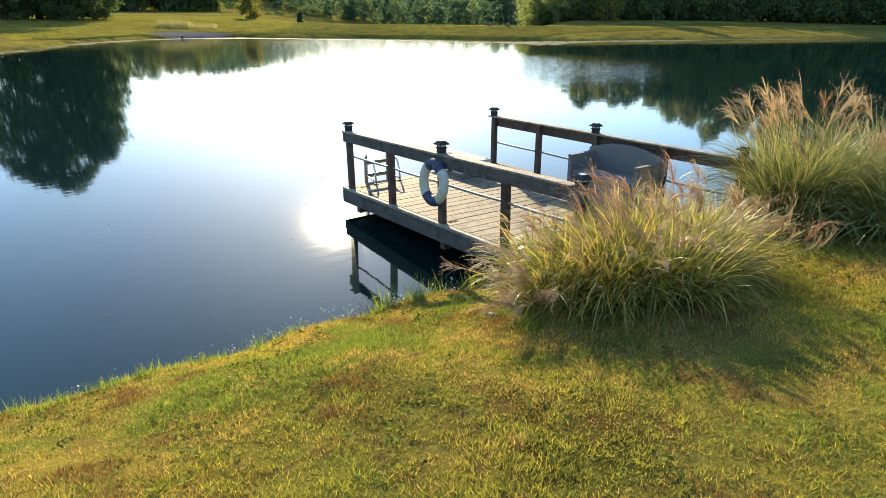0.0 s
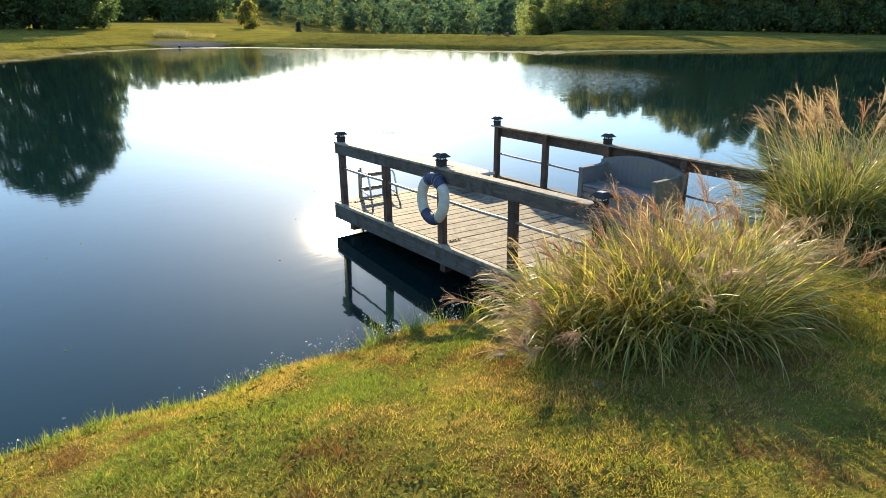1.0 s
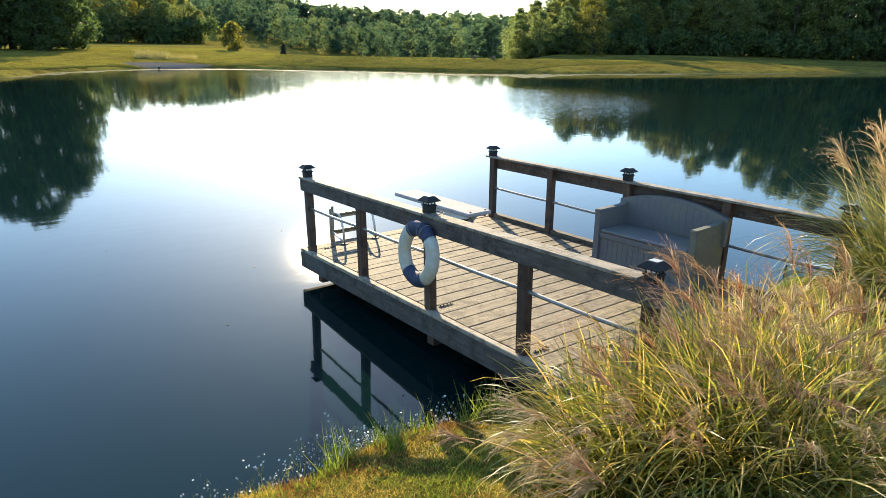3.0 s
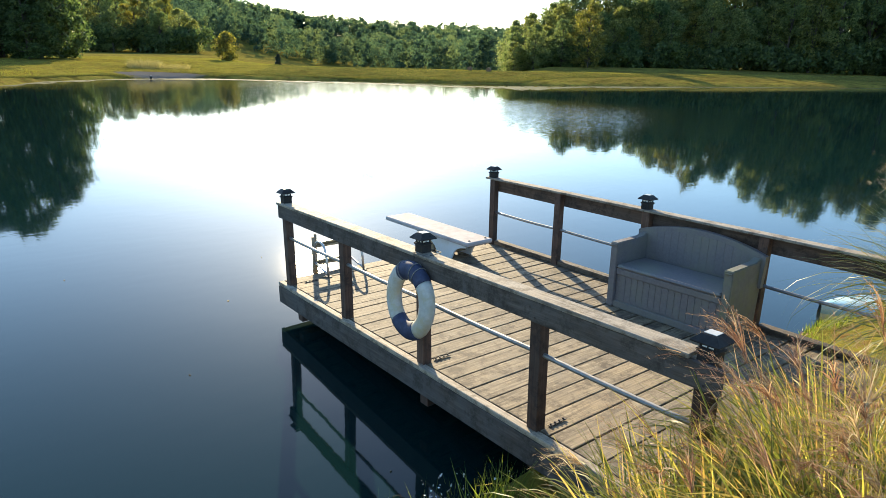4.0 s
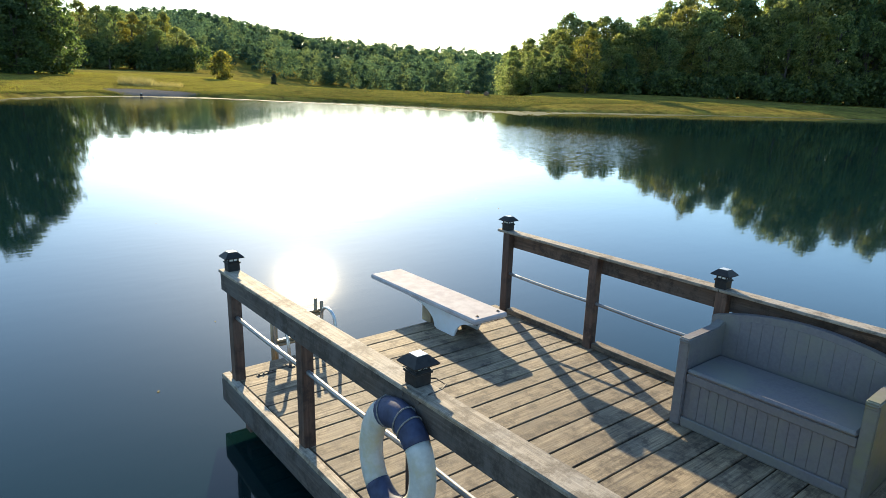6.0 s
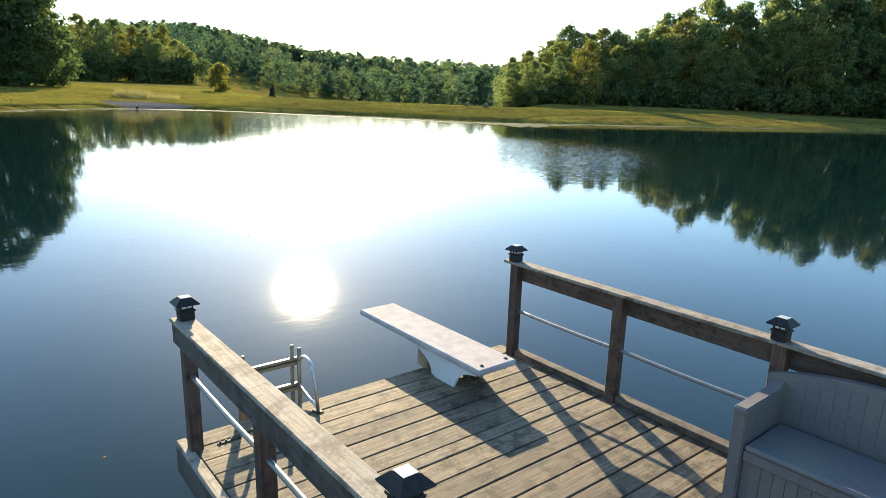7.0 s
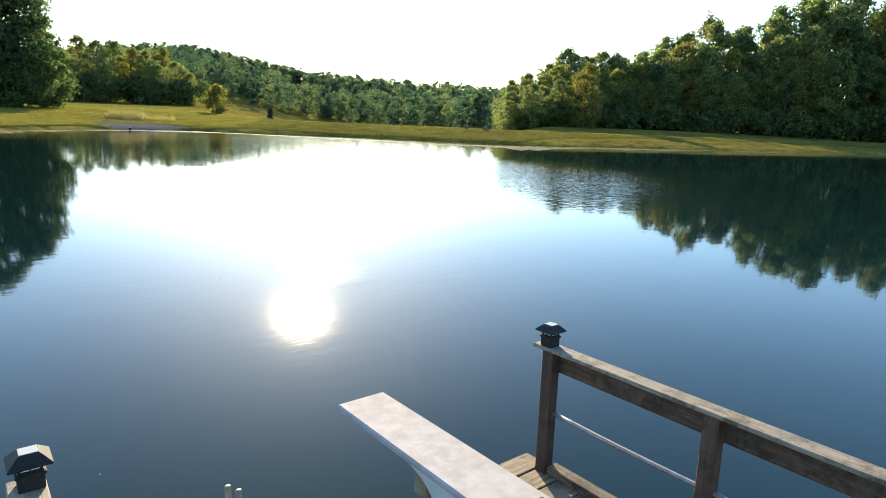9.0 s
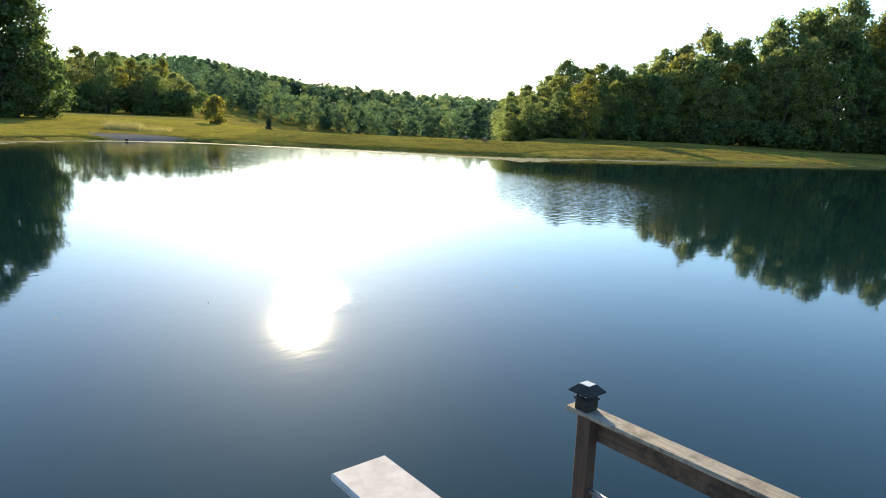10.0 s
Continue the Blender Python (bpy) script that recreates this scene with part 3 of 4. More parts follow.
# ---- trees ----
def leaf_material(name, stops, light=0.35, tint=(1.2, 1.3, 0.6), rough=0.6, gloss=0.25, spread=1.0):
    m, nt, b = shader(name)
    oi = nt.nodes.new("ShaderNodeObjectInfo")
    geo = nt.nodes.new("ShaderNodeNewGeometry")
    tone = ramp(nt, oi.outputs["Random"], stops)
    isl = ramp(nt, geo.outputs["Random Per Island"], [(0.0, (1 - 0.6 * spread, 1 - 0.55 * spread, 1 - 0.6 * spread)), (0.6, (1.0, 1.0, 1.0)),
                                                            (1.0, (1 + 0.7 * spread, 1 + 0.55 * spread, 1 + 0.3 * spread))])
    col = mixed(nt, 1.0, tone, isl, 'MULTIPLY')
    patch = noise_tex(nt, geo.outputs["Position"], 0.22, 3.0)
    col = mixed(nt, ramp(nt, patch, [(0.45, (0, 0, 0)), (0.7, (0.6, 0.6, 0.6))]), col, mixed(nt, 1.0, col, (1.35, 1.2, 0.8), 'MULTIPLY'))
    nt.links.new(col, b.inputs["Base Color"])
    b.inputs["Roughness"].default_value = rough
    b.inputs["Specular IOR Level"].default_value = gloss
    tr = nt.nodes.new("ShaderNodeBsdfTranslucent")
    nt.links.new(mixed(nt, 1.0, col, tint, 'MULTIPLY'), tr.inputs[0])
    mx = nt.nodes.new("ShaderNodeMixShader")
    mx.inputs[0].default_value = light
    nt.links.new(b.outputs[0], mx.inputs[1])
    nt.links.new(tr.outputs[0], mx.inputs[2])
    nt.links.new(mx.outputs[0], nt.nodes["Material Output"].inputs[0])
    return m


foliage = leaf_material("tree_leaves", [(0.0, (0.09, 0.13, 0.06)), (0.3, (0.135, 0.17, 0.072)), (0.7, (0.17, 0.185, 0.078)),
                                        (0.90, (0.15, 0.165, 0.058)), (1.0, (0.165, 0.16, 0.055))], 0.62, (1.6, 1.7, 1.25))
# bluer than the near leaves: distance haze is put into the colour
HAZED_LEAVES = [leaf_material("hazed_far_leaves_" + tone, [(0.0, col), (1.0, tuple(1.1 * c for c in col))], 0.55, (1.3, 1.5, 1.0), 0.9, 0.02, 0.22)
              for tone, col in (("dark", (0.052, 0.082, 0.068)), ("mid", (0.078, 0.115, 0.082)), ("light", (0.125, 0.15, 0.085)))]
yellow_foliage = leaf_material("yellowing_leaves", [(0.0, (0.17, 0.175, 0.055)), (1.0, (0.19, 0.17, 0.055))], 0.55)
bark = surface("bark", [(0.3, (0.03, 0.024, 0.018)), (0.7, (0.09, 0.075, 0.06))], 6, rough=0.95, bump=0.6, depth=0.02, stretch=(1, 1, 0.25))


def leaf_quads(rng, centres, radii, n, size, stray=0.75):
    """Small leafy clumps scattered on the outsides of ellipsoids: vertices and quads."""
    k = rng.integers(0, len(centres), n)
    u = rng.normal(size=(n, 3))
    u /= np.linalg.norm(u, axis=1)[:, None]
    u[:, 2] = np.where(u[:, 2] < -0.5, -u[:, 2], u[:, 2])
    p = centres[k] + u * radii[k] * (0.5 + 0.72 * rng.random(n) ** 0.8)[:, None] + rng.normal(size=(n, 3)) * size * 0.6
    nrm = u + rng.normal(size=(n, 3)) * stray
    nrm /= np.linalg.norm(nrm, axis=1)[:, None]
    a = np.cross(nrm, rng.normal(size=(n, 3)))
    a /= np.linalg.norm(a, axis=1)[:, None]
    b = np.cross(nrm, a)
    s = (size * rng.uniform(0.45, 1.25, n))[:, None]
    v = np.stack([p - a * s, p - b * s * 0.6 + nrm * s * 0.15, p + a * s, p + b * s * 0.6 + nrm * s * 0.15], 1).reshape(-1, 3)
    return v


def crown_lobes(rng, height, radius, low, count, top=0.72):
    """Lobes filling an egg-shaped crown from low to height."""
    cs, rs = [], []
    for i in range(count):
        f = (i + rng.uniform(0, 1)) / count
        z = low + (height - low) * (0.06 + 0.90 * f)
        prof = math.sin(math.pi * min(1.0, 0.16 + f * 0.82)) ** top
        a = rng.uniform(0, 2 * math.pi)
        d = radius * prof * math.sqrt(rng.uniform(0.05, 0.85))
        cs.append((math.cos(a) * d, math.sin(a) * d, z))
        r = radius * rng.uniform(0.16, 0.32) * (0.7 + 0.4 * prof)
        rs.append((r, r, r * rng.uniform(0.7, 1.0)))
    return np.array(cs), np.array(rs)


def tree(seed, height, radius, low, leaves, size, material, name="tree", label="", category="tree", group=""):
    """A tapered trunk with limbs and a crown of leafy clumps."""
    rng = np.random.default_rng(seed)
    t = thing(name, Matrix.Identity(4), label, category, group)
    cs, rs = crown_lobes(rng, height, radius, low, 70)
    # thin sprays that fray the top and sides
    k = 34
    pick = rng.integers(0, len(cs), k)
    out = rng.normal(size=(k, 3)) * np.array([1, 1, 0.5]) + np.array([0, 0, 0.8])
    out /= np.linalg.norm(out, axis=1)[:, None]
    sc = cs[pick] + out * rs[pick] * rng.uniform(0.9, 1.6, (k, 1))
    sr = np.full((k, 3), 0.028 * height) * rng.uniform(0.5, 1.0, (k, 1)) * np.array([0.8, 0.8, 1.5])
    limbs = cs[::4]
    bm = bmesh.new()
    lean = rng.normal(size=2) * 0.02 * height
    r0 = 0.018 * height + 0.03
    tube(bm, [(lean[0] * f * f, lean[1] * f * f, height * 0.86 * f - 0.3) for f in (0, 0.15, 0.35, 0.55, 0.75, 1.0)], r0, 8, lambda f: 1.05 - 0.9 * f)
    for c in limbs:
        z0 = max(height * 0.12, c[2] - rng.uniform(0.15, 0.3) * height)
        f0 = z0 / (height * 0.86)
        s = Vector((lean[0] * f0 * f0, lean[1] * f0 * f0, z0))
        e = Vector(c)
        mid = s.lerp(e, 0.5) + Vector((0, 0, -0.04 * height))
        tube(bm, [s, mid, e], r0 * 0.38, 5, lambda f: 1 - 0.75 * f)
    part("trunk", bm, bark, t)
    v = np.concatenate([leaf_quads(rng, cs, rs, leaves, size), leaf_quads(rng, sc, sr, leaves // 9, size * 0.8)])
    f = np.arange(len(v)).reshape(-1, 4)
    cr = new("crown", mesh_from("crown", v, f, material))
    cr.parent = t
    return t


def at_bearing(az, r):
    a = radians(az)
    return 0.3 + r * math.sin(a), -2.0 + r * math.cos(a)


def standing(az, r, yaw=0.0, scale=1.0, sz=None):
    x, y = at_bearing(az, r)
    z = float(ground_height(np.array([x]), np.array([y]))[0])
    return pose(x, y, z - 0.05, 0, 0, yaw) @ Matrix.Diagonal((scale, scale, scale if sz is None else sz, 1))


def skyline(az):
    """Elevation of the tree tops, in degrees, by bearing."""
    return float(np.interp(az, [44, 45.8, 47.3, 49.1, 50.6, 51.7, 53.2, 54.4, 57.5, 60.5, 62.6, 64.7, 66.6, 68, 70, 72.3, 76],
                           [3.1, 4.0, 4.4, 5.9, 6.1, 5.1, 6.4, 5.9, 7.4, 8.3, 8.6, 8.4, 9.1, 9.9, 10.5, 9.8, 10.4]))


def put_copy(src, m):
    """A copy at the pose m, whose scale is the copy's own."""
    return copy_thing(src, m @ Matrix.Diagonal((1 / src.scale.x, 1 / src.scale.y, 1 / src.scale.z, 1)))


rng = np.random.default_rng(11)
# unit-height trees are built tall and scaled down by their copies
kinds = [tree(s, 15.0, r, low, n, 0.23, foliage, "tree", "broadleaf woodland tree with dense dark green leaves", "tree", "woodland edge trees")
         for s, r, low, n in ((1, 4.6, -0.6, 7000), (2, 3.9, -0.8, 6200), (3, 5.2, -0.3, 7800), (4, 3.4, -0.6, 5600))]
gold = tree(5, 15.0, 4.4, -0.6, 6800, 0.23, yellow_foliage, "tree", "broadleaf tree turning yellow at the wood's edge", "tree", "woodland edge trees")
thin = [tree(s, 15.0, r, -0.6, 4200, 0.29, foliage, "tree", "broadleaf woodland tree with dense dark green leaves", "tree", "woodland edge trees")
        for s, r in ((7, 4.5), (8, 3.8))]
dark_foliage = leaf_material("dark_leaves", [(0.0, (0.06, 0.095, 0.042)), (1.0, (0.085, 0.115, 0.05))], 0.5, (1.5, 1.65, 1.0))
dark = tree(6, 15.0, 4.6, -0.6, 13000, 0.24, dark_foliage, "tree", "tall dense dark-leaved tree at the far lawn's edge", "tree", "woodland edge trees")
spots = []
for row, (back, share, gap) in enumerate(((0, 0.60, 3.0), (5, 0.78, 3.0), (11, 0.94, 3.0), (18, 1.0, 3.2))):
    az = 44.6
    while az < 76.5:
        r = float(np.interp(az, [44, 50, 60, 68, 77], [109, 117, 129, 137, 147])) + back + rng.uniform(-2, 2)
        foot = float(ground_height(np.array([at_bearing(az, r)[0]]), np.array([at_bearing(az, r)[1]]))[0])
        h = (2.79 + r * math.tan(radians(skyline(az)))) * share * rng.uniform(0.92, 1.07)
        spots.append((az, r, max(5.0, h - foot), rng.random(), rng.uniform(0, 360), row in (1, 2)))
        az += math.degrees((1.6 + 0.16 * h) * rng.uniform(0.75, 1.2) / r)
spots += [(51.2, 109, 10.6, 0.99, 20, False), (46.4, 107, 7.6, 0.2, 60, False), (48.9, 110, 8.0, 0.3, 200, False)]
first = {}
for az, r, h, pick, yaw, inner in spots:
    src = gold if pick > 0.95 else thin[int(pick * 40) % 2] if inner else kinds[int(pick / 0.95 * 4) % 4]
    s = h / 15.0
    wide = 0.25 + s * 0.75
    m = standing(az, r, yaw, wide, s)
    if src.name not in first:
        src.matrix_world = m
        first[src.name] = True
    else:
        put_copy(src, m)
# trees on the far lawn's edge
for az, r, h, wide, k, yaw in ((4.4, 92, 16.5, 1.05, 5, 10), (2.0, 95, 20.4, 1.20, 5, 80), (6.1, 97, 11.0, 0.80, 5, 140), (-0.4, 92, 18.6, 1.20, 5, 200), (3.6, 89, 8.0, 0.90, 5, 30),
                               (8.6, 268, 23.7, 1.29, 3, 15), (9.8, 261, 21.9, 1.22, 1, 70), (11.0, 273, 22.4, 1.29, 2, 120), (12.2, 260, 19.5, 1.29, 4, 10),
                               (13.3, 267, 19.7, 1.15, 3, 220), (14.5, 277, 21.2, 1.15, 4, 40), (15.6, 264, 16.0, 1.22, 0, 330), (16.6, 260, 12.1, 1.03, 1, 50),
                               (7.7, 258, 15.7, 1.15, 0, 300), (10.4, 251, 13.6, 1.15, 1, 20), (14.0, 253, 14.3, 1.15, 2, 150), (12.8, 253, 12.4, 1.15, 3, 250)):
    src = (kinds + [gold, dark])[k]
    m = standing(az, r, yaw, wide * (0.55 + 0.45 * h / 15), h / 15.0)
    if src.name in first:
        put_copy(src, m)
    else:
        src.matrix_world = m
        first[src.name] = True
bush = tree(21, 4.3, 2.0, -0.4, 2600, 0.20, yellow_foliage, "bush", "rounded yellow-green bush on the far lawn", "bush")
bush.matrix_world = standing(18.6, 104, 0)
evergreen = leaf_material("evergreen_needles", [(0.0, (0.035, 0.05, 0.035)), (1.0, (0.04, 0.055, 0.04))], 0.15, (1.0, 1.0, 0.8))
shrub = tree(22, 2.3, 0.62, -0.2, 1500, 0.13, evergreen, "shrub", "small dark evergreen shrub on the far field", "shrub")
shrub.matrix_world = standing(23.0, 118, 0)


def undergrowth():
    """Low bushes that close the foot of the wood; their dark leaves stand in for its shade."""
    g = np.random.default_rng(31)
    vs = []
    for az in np.concatenate([np.arange(44.8, 77, 0.32), np.arange(45, 77, 0.5), np.arange(7.4, 17.0, 0.35), np.arange(1.0, 7.0, 0.5)]):
        r = float(np.interp(az, [0, 6.9, 7.1, 17, 44, 50, 60, 68, 77], [93, 95, 256, 256, 108, 115, 127, 135, 145])) + g.uniform(-2.5, 7)
        x, y = at_bearing(az, r)
        z = float(ground_height(np.array([x]), np.array([y]))[0])
        n = 7
        k = r / 120
        cs = np.stack([x + g.normal(size=n) * 1.2 * k, y + g.normal(size=n) * 1.2 * k, z + g.uniform(0.4, 3.4, n) * k], -1)
        vs.append(leaf_quads(g, cs, g.uniform(0.7, 1.3, (n, 1)) * np.ones((1, 3)) * k, 400, 0.33 * k))
    v = np.concatenate(vs)
    tagged(new("undergrowth", mesh_from("undergrowth", v, np.arange(len(v)).reshape(-1, 4), dark_foliage)),
           "leafy undergrowth along the foot of the woods, shade put into its dark leaves", "bushes", kind="stuff")


undergrowth()


def far_woods():
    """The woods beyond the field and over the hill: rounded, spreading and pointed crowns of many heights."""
    g = np.random.default_rng(41)
    vs, count = [[], [], []], 0
    while count < 800:
        az = g.uniform(4, 47) if count < 400 else 4 + 43 * (count - 400 + g.random()) / 400
        edge = float(np.interp(az, [4, 17, 21, 26, 30, 36, 47], [320, 320, 320, 330, 330, 280, 200]))
        r = edge + (540 - edge) * g.random() ** 1.3 if count < 400 else 460 + g.uniform(0, 60)
        x, y = at_bearing(az, r)
        z = float(ground_height(np.array([x]), np.array([y]))[0])
        h = g.uniform(11.0, 19.5) if r < 455 else g.uniform(16.5, 20.5)
        near = r < edge + 60
        wide, lobes, top = ((5.2, 8, 0.6), (6.6, 9, 0.5), (3.6, 7, 1.3))[int(g.integers(0, 3))]
        cs, rs = crown_lobes(g, h, wide * g.uniform(0.85, 1.2), -0.5, lobes, top)
        rs = rs * 1.5
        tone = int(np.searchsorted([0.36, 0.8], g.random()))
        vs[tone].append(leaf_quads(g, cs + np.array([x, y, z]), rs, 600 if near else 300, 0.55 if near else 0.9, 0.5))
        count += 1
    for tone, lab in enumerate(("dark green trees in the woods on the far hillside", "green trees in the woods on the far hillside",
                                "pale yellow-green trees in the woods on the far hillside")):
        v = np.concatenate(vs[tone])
        tagged(new("far_woods", mesh_from("far_woods", v, np.arange(len(v)).reshape(-1, 4), HAZED_LEAVES[tone])), lab, "woods", kind="stuff")


far_woods()


# ---- pond edge ----
def algae():
    """A thin mat of floating weed along the far shore."""
    m = surface("floating_weed", [(0.35, (0.05, 0.055, 0.022)), (0.65, (0.12, 0.12, 0.05))], 3.0, rough=0.75, bump=0.5, depth=0.01, kind="Object")
    m.node_tree.nodes["Principled BSDF"].inputs["Specular IOR Level"].default_value = 0.03
    g = np.random.default_rng(51)
    path = np.array(POND[29:] + POND[:13], float)
    seg = np.linalg.norm(np.diff(path, axis=0), axis=1)
    s = np.concatenate([[0], np.cumsum(seg)])
    out, n = [], 420
    inner = np.array([35.0, 30.0])
    for i in range(n):
        d = s[-1] * i / (n - 1)
        p = np.array([np.interp(d, s, path[:, 0]), np.interp(d, s, path[:, 1])])
        q = inner - p
        q /= np.linalg.norm(q)
        az = math.degrees(math.atan2(p[0], p[1] + 2))
        gap = float(np.interp(az, [-10, 8, 12, 18, 23, 34, 45, 53, 60, 80], [-1.2, -1.2, 0.5, 4, 8, 9.5, 5.5, 1.5, 0.5, -1.2]))
        w = float(np.interp(az, [-10, 4, 12, 20, 34, 45, 60, 80], [2.5, 3.5, 4.5, 4.0, 4.0, 7.5, 8, 8]))
        w *= 0.8 + 0.22 * math.sin(d * 0.35) + 0.12 * math.sin(d * 1.3) + g.uniform(-0.07, 0.07)
        for k in range(7):
            e = p + q * (gap + 0.5 * math.sin(d * 0.22) + w * k / 6)
            out.append((e[0], e[1], -0.014))
    v = np.array(out)
    ii = (np.arange(n - 1)[:, None] * 7 + np.arange(6)[None]).reshape(-1)
    f = np.stack([ii, ii + 7, ii + 8, ii + 1], -1)
    keep = (g.random(len(f)) > 0.22) | (np.abs(np.tile(np.arange(6), n - 1) - 2.5) < 1)
    tagged(new("floating_weed", mesh_from("floating_weed", v, f[keep], m)), "mat of floating weed along the far shore", "water weed", kind="stuff")


algae()

blade_green = leaf_material("lawn_blades", [(0.0, (0.31, 0.28, 0.066)), (1.0, (0.31, 0.28, 0.066))], 0.5)
blade_lush = leaf_material("lush_blades", [(0.0, (0.185, 0.225, 0.055)), (1.0, (0.185, 0.225, 0.055))], 0.5)
weed_leaf = leaf_material("weed_leaves", [(0.0, (0.15, 0.165, 0.035)), (1.0, (0.15, 0.165, 0.035))], 0.4, (1.2, 1.3, 0.6), 0.8, 0.05)
straw_blade = leaf_material("straw_blades", [(0.0, (0.40, 0.285, 0.12)), (1.0, (0.40, 0.285, 0.12))], 0.5)


rust_blade = leaf_material("rust_blades", [(0.0, (0.25, 0.135, 0.06)), (1.0, (0.25, 0.135, 0.06))], 0.35)


def blades(g, x, y, h, wd, lean):
    """Single leaning triangles rooted on the ground."""
    z = ground_height(x, y)
    n = len(x)
    a = g.uniform(0, 2 * math.pi, n)
    la = g.uniform(0, 2 * math.pi, n)
    l = g.uniform(0.2, 1.0, n) * lean * h
    dx, dy = np.cos(a) * wd, np.sin(a) * wd
    base = np.stack([x, y, z - 0.004], -1)
    off = np.stack([dx, dy, np.zeros(n)], -1)
    tip = base + np.stack([np.cos(la) * l, np.sin(la) * l, h], -1)
    return np.stack([base - off, base + off, tip], 1).reshape(-1, 3)


def value_noise(seed, x, y, scale):
    """Smooth noise between -1 and 1."""
    grid = np.random.default_rng(seed).uniform(-1, 1, (257, 257))
    u, v = (x * scale) % 256, (y * scale) % 256
    i, j = u.astype(int), v.astype(int)
    fu, fv = u - i, v - j
    fu, fv = fu * fu * (3 - 2 * fu), fv * fv * (3 - 2 * fv)
    return ((grid[i, j] * (1 - fu) + grid[i + 1, j] * fu) * (1 - fv) + (grid[i, j + 1] * (1 - fu) + grid[i + 1, j + 1] * fu) * fv)


def lawn_blades():
    g = np.random.default_rng(61)
    n = 1050000
    x = g.uniform(-8.0, 7.0, n)
    y = g.uniform(-9.6, -3.0, n)
    fade = step(-8.0, -6.2, x) * step(7.0, 4.5, x) * step(-9.6, -8.2, y)
    some = g.random(n) < fade
    x, y = x[some], y[some]
    d = pond_distance(x, y)
    keep = (d > 0.04) & ~((x > -0.1) & (x < 3.1) & (y > -5.1)) & ~((x > 0.8) & (y > -5.6))
    x, y, d = x[keep], y[keep], d[keep]
    m = len(x)
    clump = value_noise(1, x, y, 3.0) + 0.9 * value_noise(2, x, y, 9.0) + 1.0 * value_noise(3, x, y, 22.0)
    clump += 0.9 * value_noise(9, x, y, 45.0)
    h = (0.023 + 0.010 * clump).clip(0.007, 0.06) * g.uniform(0.6, 1.4, m) + 0.04 * np.exp(-d / 0.18) * g.random(m)
    patch = 1.1 * value_noise(4, x, y, 1.3) + 0.9 * value_noise(5, x, y, 4.2) + 0.6 * value_noise(6, x, y, 12.0) + g.normal(size=m) * 0.4
    patch += 0.5 * np.exp(-d / 0.6) + 1.5 * np.exp(-((x + 4.6) / 1.5) ** 2) * np.exp(-(d / 0.8) ** 2)
    rust = 1.3 * value_noise(7, x, y, 1.7) + 0.8 * value_noise(8, x, y, 6.0) + g.normal(size=m) * 0.3
    lush = 1.2 * value_noise(10, x, y, 0.9) + 0.9 * value_noise(11, x, y, 3.1) + g.normal(size=m) * 0.35 + 0.9 * step(-1.5, 2.5, x) - 0.1
    dry, dead, lush = (patch > 0.25) & (lush < 0.9), rust > 0.85, lush > 0.35
    for name, sel, mt, lab in (("lawn_grass", ~dry & ~dead & ~lush, blade_green, "short mown yellow-green grass on the bank"),
                               ("lush_grass", ~dry & ~dead & lush, blade_lush, "short bright green grass in patches of the lawn"),
                               ("dry_grass", dry & ~dead, straw_blade, "dry straw-coloured grass in the lawn"),
                               ("dead_grass", dead, rust_blade, "rust-brown dead grass in patches of the lawn")):
        v = blades(g, x[sel], y[sel], h[sel], 0.0030, 1.3)
        tagged(new(name, mesh_from(name, v, np.arange(len(v)).reshape(-1, 3), mt)), lab, "grass", kind="stuff")


lawn_blades()


def lawn_weeds():
    """Flat rosettes of small broad leaves among the grass."""
    g = np.random.default_rng(63)
    n = 3400
    cx, cy = g.uniform(-6.5, 5.2, n), g.uniform(-9.4, -3.4, n)
    d = pond_distance(cx, cy)
    dense = np.sin(cx * 1.9 + 2) * np.sin(cy * 2.3 + 1) + 0.6 * np.sin(cx * 4.1 - cy * 3.3) + g.normal(size=n) * 0.4
    keep = (d > 0.15) & (dense > -0.1) & ~((cx > -0.1) & (cx < 3.1) & (cy > -5.1))
    cx, cy = cx[keep], cy[keep]
    k = 11
    x = np.repeat(cx, k) + g.normal(size=len(cx) * k) * 0.035
    y = np.repeat(cy, k) + g.normal(size=len(cx) * k) * 0.035
    m = len(x)
    p = np.stack([x, y, ground_height(x, y) + g.uniform(0.012, 0.06, m)], -1)
    nrm = g.normal(size=(m, 3)) * 0.55 + np.array([0, 0, 1.0])
    nrm /= np.linalg.norm(nrm, axis=1)[:, None]
    a = np.cross(nrm, g.normal(size=(m, 3)))
    a /= np.linalg.norm(a, axis=1)[:, None]
    b = np.cross(nrm, a)
    s = (np.repeat(g.uniform(0.008, 0.02, len(cx)), k) * g.uniform(0.6, 1.3, m))[:, None]
    v = np.stack([p - a * s, p - b * s * 0.5, p + a * s, p + b * s * 0.5], 1).reshape(-1, 3)
    tagged(new("lawn_weeds", mesh_from("lawn_weeds", v, np.arange(len(v)).reshape(-1, 4), weed_leaf)),
           "small broad-leaved weeds growing in the lawn", "weeds", kind="stuff")


lawn_weeds()


EDGE_X, EDGE_Y = [-10, -4.8, -2.5, -1.2, -0.7, 1, 4.5], [-3.5, -3.25, -3.31, -3.40, -3.45, -3.5, -3.6]


